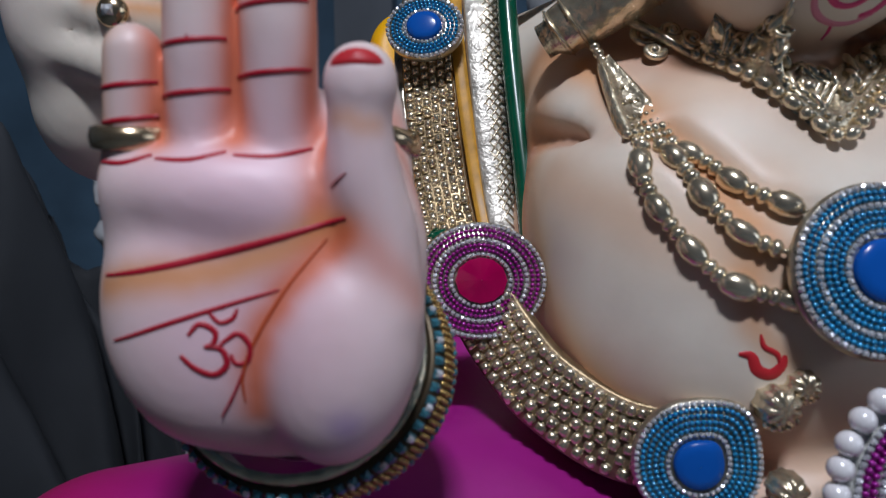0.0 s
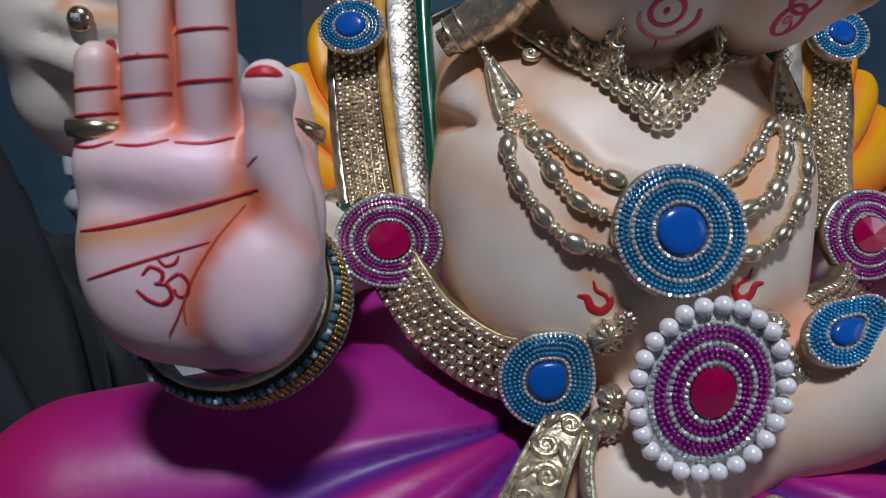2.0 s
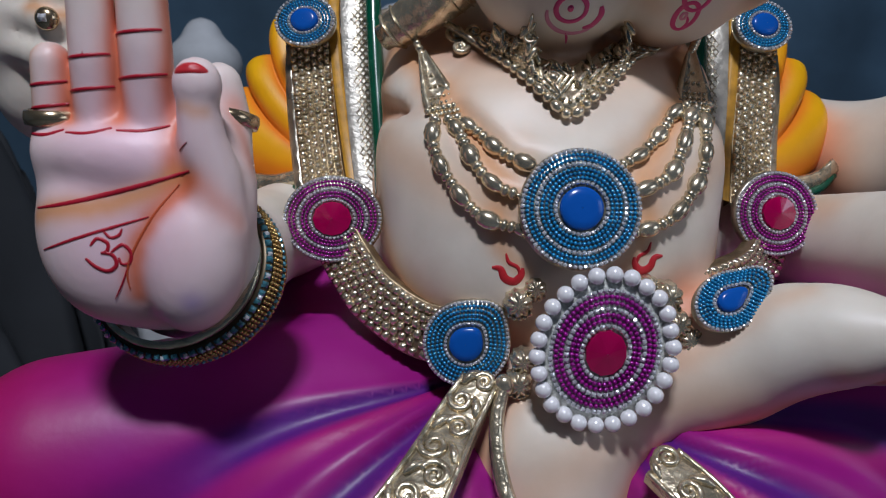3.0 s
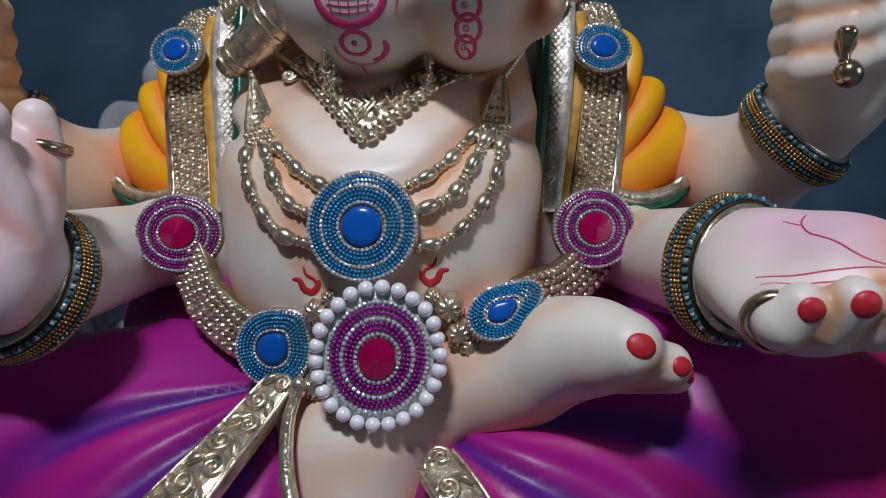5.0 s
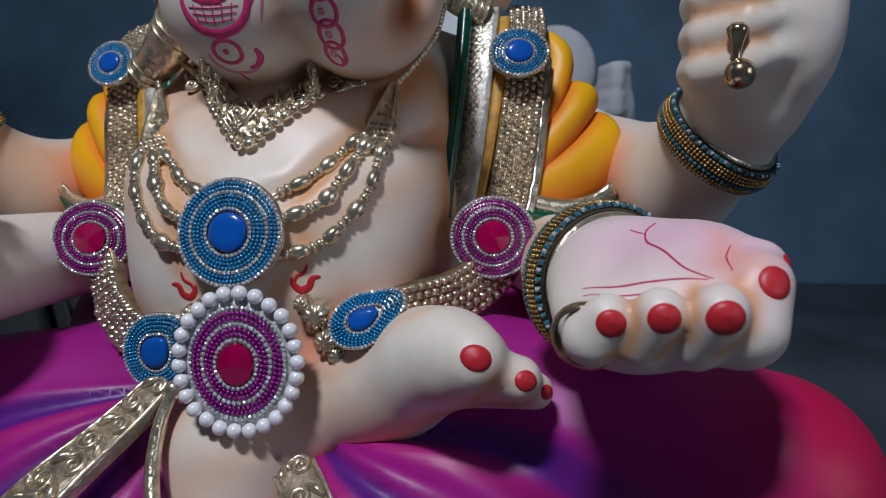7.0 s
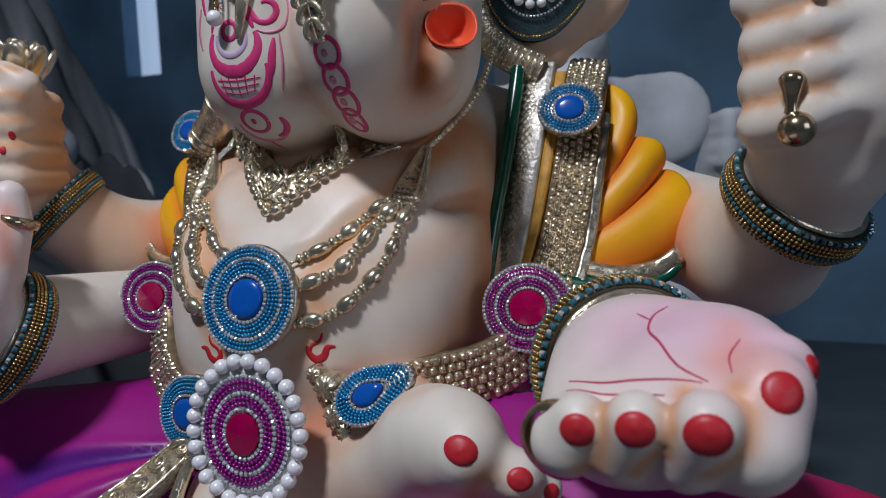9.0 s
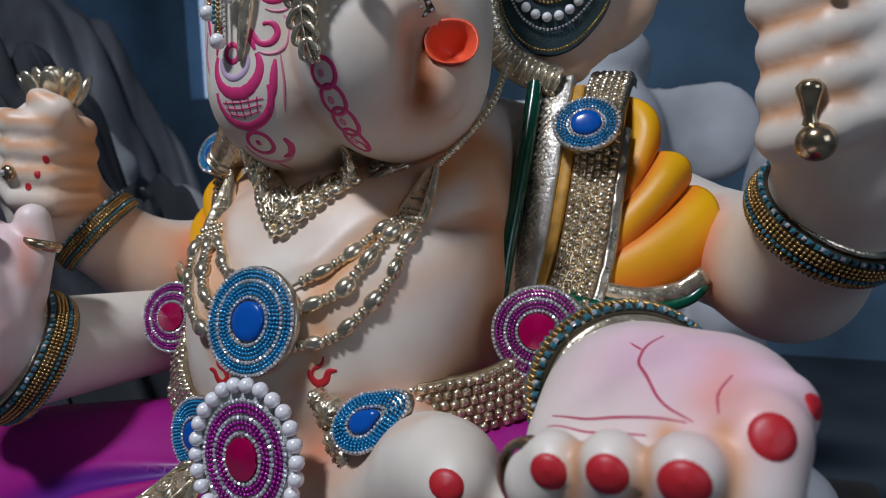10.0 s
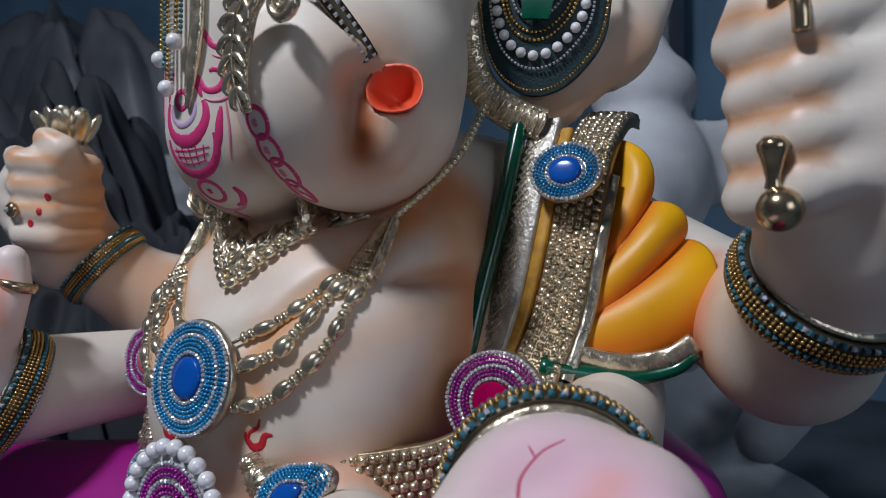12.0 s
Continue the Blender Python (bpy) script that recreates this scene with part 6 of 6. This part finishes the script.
def hanging_bell(p, full=True):
    thing = tagged(new("hanging_bell") if full else new("gold_stud"), "small polished gold bell hanging from the raised fist" if full else "small round gold stud on the back of the fist", "bell" if full else "stud")
    p = Vector(p)
    if full:
        shared("ball", ROUND_GOLD, thing, scaled(p, 0.0072))
        s = Soup()
        c = p + Vector((-0.002, 0.001, 0.0185))
        s.grid([[c + Vector((r * math.cos(2 * math.pi * k / 14), r * math.sin(2 * math.pi * k / 14), z)) for k in range(14)] for z, r in ((0.0046, 0.0004), (0.0044, 0.003), (0.002, 0.0051), (0.0, 0.0048), (-0.003, 0.0036), (-0.009, 0.0022), (-0.012, 0.0028))], around=True)
        s.make("cap", ROUND_GOLD.materials[0], thing)
    else:
        shared("ball", ROUND_GOLD, thing, scaled(p, 0.0055, 0.004, 0.0055))
        shared("rhinestone", STONE_DATA, thing, scaled(p + Vector((0, -0.0038, 0)), 0.0025, 0.0025, 0.0018, Matrix.Rotation(radians(90), 3, "X")))


POLISHED = material("polished_gold", (0.62, 0.47, 0.30), 0.20, 0.9, noise_scale=60, noise_amount=0.25)
ROUND_GOLD = bpy.data.meshes.new("ball")
vv, ff = sphere_data(16, 24)
ROUND_GOLD.from_pydata([tuple(p) for p in vv], [], ff)
ROUND_GOLD.materials.append(material("polished_gold_ball", (0.62, 0.47, 0.30), 0.18, 0.92, noise_scale=0.8, noise_amount=0.25))
ROUND_GOLD.polygons.foreach_set("use_smooth", [True] * len(ROUND_GOLD.polygons))
hanging_bell((0.3685, 0.2400, 0.6360))
hanging_bell((-0.1130, 0.2410, 0.6480), False)


def finger_ring(label, p, axis, r):
    thing = tagged(new("finger_ring"), label, "ring", "finger rings")
    n = Vector(axis).normalized()
    x = n.cross(Vector((0.3, 1, 0.2))).normalized()
    y = n.cross(x)
    s = Soup()
    s.grid([[Vector(p) + (x * math.cos(2 * math.pi * k / 28) + y * math.sin(2 * math.pi * k / 28)) * (r + g) + n * h for k in range(28)] for g, h in ((-0.001, -0.003), (0.0006, -0.0026), (0.0011, 0), (0.0006, 0.0026), (-0.001, 0.003))], around=True)
    s.make("hoop", POLISHED, thing)


finger_ring("broad polished gold ring on the little finger", (-0.0773, 0.1725, 0.6040), (0.03, -0.05, 1), 0.0096)
finger_ring("broad polished gold ring on a curled finger", (0.2950, 0.1290, 0.5420), (0.25, 1, 0.1), 0.0114)
finger_ring("polished gold ring on the bent forefinger", (-0.0172, 0.1960, 0.6030), (0.15, 0.25, 1), 0.0103)


def lotus():
    thing = tagged(new("lotus_bud"), "antique gold lotus bud held in the far fist", "ornament")
    c = Vector((-0.120, 0.286, 0.700))
    for ring, (count, r, lean, size) in enumerate(((8, 0.013, 0.55, 0.019), (6, 0.008, 0.25, 0.021), (3, 0.003, 0.1, 0.022))):
        for k in range(count):
            a = 2 * math.pi * k / count + ring * 0.4
            out = Vector((math.cos(a), math.sin(a), 0))
            up = (Vector((0, 0, 1)) + out * lean).normalized()
            shared("petal", GOLD_BALL, thing, scaled(c + out * r + up * size * 0.5, size * 0.42, size * 0.72, size * 0.18, along(up, out)))
    shared("stem", GOLD_BALL, thing, scaled(c + Vector((0, 0, -0.004)), 0.011, 0.011, 0.012))


lotus()


def axe_handle():
    thing = tagged(new("axe_handle"), "grooved gold handle with a ring clasp in the raised fist", "handle")
    s = Soup()
    tube(s, spline([(0.372, 0.262, 0.708), (0.388, 0.262, 0.722), (0.420, 0.262, 0.742)]), 0.0085, 12)
    s.make("rod", GOLD, thing)
    for k in range(7):
        shared("groove", GOLD_BALL, thing, scaled(Vector((0.384, 0.262, 0.718)).lerp(Vector((0.418, 0.262, 0.741)), k / 6), 0.0100, 0.0022, 0.0100, along(Vector((0.8, 0, 0.55)).normalized(), Vector((0, -1, 0)))))
    s = Soup()
    tube(s, spline([(0.3720, 0.2430, 0.7060), (0.3740, 0.2400, 0.6980), (0.3745, 0.2400, 0.6900)]), 0.0028, 8)
    s.make("clasp", POLISHED, thing)
    for dx in (-0.006, 0, 0.006):
        shared("knob", GOLD_BALL, thing, scaled((0.372 + dx, 0.244, 0.708), 0.0042, 0.0038, 0.0040))


axe_handle()


# ---- the workshop behind: raw statues, sheets ----
def raw_statue(x, y, scale, turn, seed, high):
    rnd = random.Random(seed)
    f = Field((-0.44, -0.34, -0.01), (0.44, 0.36, 1.07), 0.010)
    f.ball((0, 0.02, 0.12), (0.36, 0.26, 0.13), k=0.05)
    f.ball((0, 0.02, 0.36), (0.18, 0.16, 0.22), k=0.05)
    f.ball((0, -0.03, 0.34), (0.15, 0.16, 0.14), k=0.04)
    f.ball((0, 0.03, 0.56), (0.19, 0.12, 0.10), k=0.05)
    f.ball((0, 0.0, 0.76), (0.13, 0.13, 0.15), k=0.03)
    f.limb([(0, -0.08, 0.74), (0.01, -0.17, 0.62), (0.05, -0.18, 0.50), (0.10, -0.17, 0.48)], [0.075, 0.06, 0.05, 0.04], k=0.03)
    for s in (-1, 1):
        f.limb([(s * 0.11, 0.04, 0.80), (s * 0.20, 0.07, 0.78)], [0.07, 0.10], k=0.02, flat=((0, 1, 0), 0.35))
        f.limb([(s * 0.17, 0.05, 0.58), (s * 0.29, 0.04, 0.47), (s * 0.31, -0.06, 0.62 + rnd.uniform(-0.05, 0.08))], [0.07, 0.06, 0.05], k=0.03)
        f.ball((s * 0.31, -0.08, 0.71), (0.042, 0.034, 0.05), k=0.015)
        for k in range(4):
            f.limb([(s * 0.335, -0.085, 0.695 + k * 0.026), (s * 0.31, -0.125, 0.69 + k * 0.026), (s * 0.285, -0.10, 0.688 + k * 0.026)], [0.014, 0.015, 0.012], k=0.004)
        ring = [(s * 0.305 + 0.058 * math.cos(q), -0.045 + 0.058 * math.sin(q), 0.615 + 0.012 * math.sin(q)) for q in np.linspace(0, 2 * math.pi, 13)]
        f.limb(ring, [0.013] * 13, k=0.006)
        f.limb([(s * 0.13, -0.09, 0.62), (s * 0.12, -0.13, 0.50), (s * 0.05, -0.17, 0.42)], [0.016, 0.018, 0.016], k=0.006)
        f.limb([(s * 0.17, 0.02, 0.52), (s * 0.25, -0.06, 0.38), (s * 0.22, -0.2, 0.36)], [0.06, 0.05, 0.04], k=0.03)
        f.limb([(s * 0.08, -0.05, 0.12), (s * 0.32, -0.12, 0.11), (s * 0.10, -0.24, 0.08)], [0.10, 0.09, 0.06], k=0.04)
    f.ball((0, 0.03, 0.93), (0.10, 0.10, 0.08), k=0.02)
    f.ball((0, 0.03, 1.00), (0.05, 0.05, 0.05), k=0.02)
    v, q = f.surface(1)
    ob = mesh_object("raw_statue", v * scale, q, GREY_CLAY)
    ob.matrix_world = pose(x, y, high, 0, 0, turn)
    return tagged(ob, "unpainted grey-white plaster elephant-headed statue" + (" on a bench" if high else " standing on the floor"), "statue", "raw statues")


def bench(lo, hi):
    thing = tagged(new("bench"), "rough wooden bench carrying unpainted statues", "bench", "benches")
    block("top", (lo[0], lo[1], hi[2] - 0.03), hi, WOOD, "", parent=thing, bevel=0.004)
    for x in (lo[0] + 0.03, hi[0] - 0.08):
        for y in (lo[1] + 0.02, hi[1] - 0.07):
            block("leg", (x, y, 0.0), (x + 0.05, y + 0.05, hi[2] - 0.032), WOOD, "", parent=thing, bevel=0.003)


bench((-0.42, 0.58, 0.0), (0.48, 1.02, 0.20))
raw_statue(0.16, 0.80, 0.62, 4, 1, 0.20)
raw_statue(-0.24, 0.84, 0.50, -6, 7, 0.20)
raw_statue(-1.02, 1.00, 0.76, 24, 3, 0.0)


def sheet_heap(label, x, y, w, d, h, seed, mat, name="plastic_sheet"):
    """A heap under a crumpled sheet."""
    n = 150
    rows = []
    for i in range(n):
        row = []
        for j in range(n):
            u, s = i / (n - 1) * 2 - 1, j / (n - 1) * 2 - 1
            q = Vector((u * 2.2 + seed * 7.1, s * 2.2, seed * 1.7))
            r = math.hypot(u, s)
            base = max(0.0, 1 - r ** 2.0)
            warp = noise.noise(q * 0.9) * 0.8
            billow = abs(noise.noise(Vector((q.x * 0.8 + warp, q.y * 2.0 + warp, seed * 3.3)))) * 0.26 + abs(noise.noise(Vector((q.x * 1.7 - warp, q.y * 4.0, seed * 5.1)))) * 0.11 + abs(noise.noise(q * 4.5)) * 0.035
            z = h * base * (0.80 + 0.25 * noise.noise(q * 0.7)) + (billow - 0.10) * min(1.0, base * 2.5)
            row.append(Vector((x + u * w + 0.05 * noise.noise(q * 2), y + s * d + 0.05 * noise.noise(q * 2 + Vector((9, 0, 0))), max(z, 0.004))))
        rows.append(row)
    s = Soup()
    s.grid(rows)
    ob = s.make(name, mat)
    return tagged(ob, label, "sheet")


DARK_CLOTH = material("dark_cloth", (0.03, 0.035, 0.042), 0.8, noise_scale=8, noise_amount=0.5, bump=0.5, bump_scale=50)
sheet_heap("crumpled grey plastic sheet over a heap on the floor", -1.56, 1.16, 0.76, 0.62, 1.42, 1, TARP)
sheet_heap("crumpled grey plastic sheet over a low heap", -2.08, 1.50, 0.52, 0.80, 1.75, 2, TARP)
sheet_heap("dark cloth over a heap beside the statue", -0.62, 0.60, 0.42, 0.36, 1.0, 3, DARK_CLOTH, "dark_cloth")
tagged(block("pillar_edge", (-0.34, 2.2, 0.0), (-0.16, 2.4, 2.6), CEIL), "", "", "", "structure")

# ---- finish the statue ----
def finish_statue():
    me = bpy.data.meshes.new("painted_statue")
    me.from_pydata(np.concatenate(statue.v).tolist(), [], statue.f)
    at = me.attributes.new("paint", "FLOAT_COLOR", "POINT")
    col = np.concatenate(statue.c)
    at.data.foreach_set("color", np.concatenate([col, np.ones((len(col), 1))], 1).astype(np.float32).ravel())
    me.polygons.foreach_set("use_smooth", [True] * len(me.polygons))
    me.materials.append(PAINT)
    ob = new("painted_statue", me)
    tagged(ob, "seated elephant-headed painted plaster statue in magenta and yellow dress", "statue")
    return ob


finish_statue()
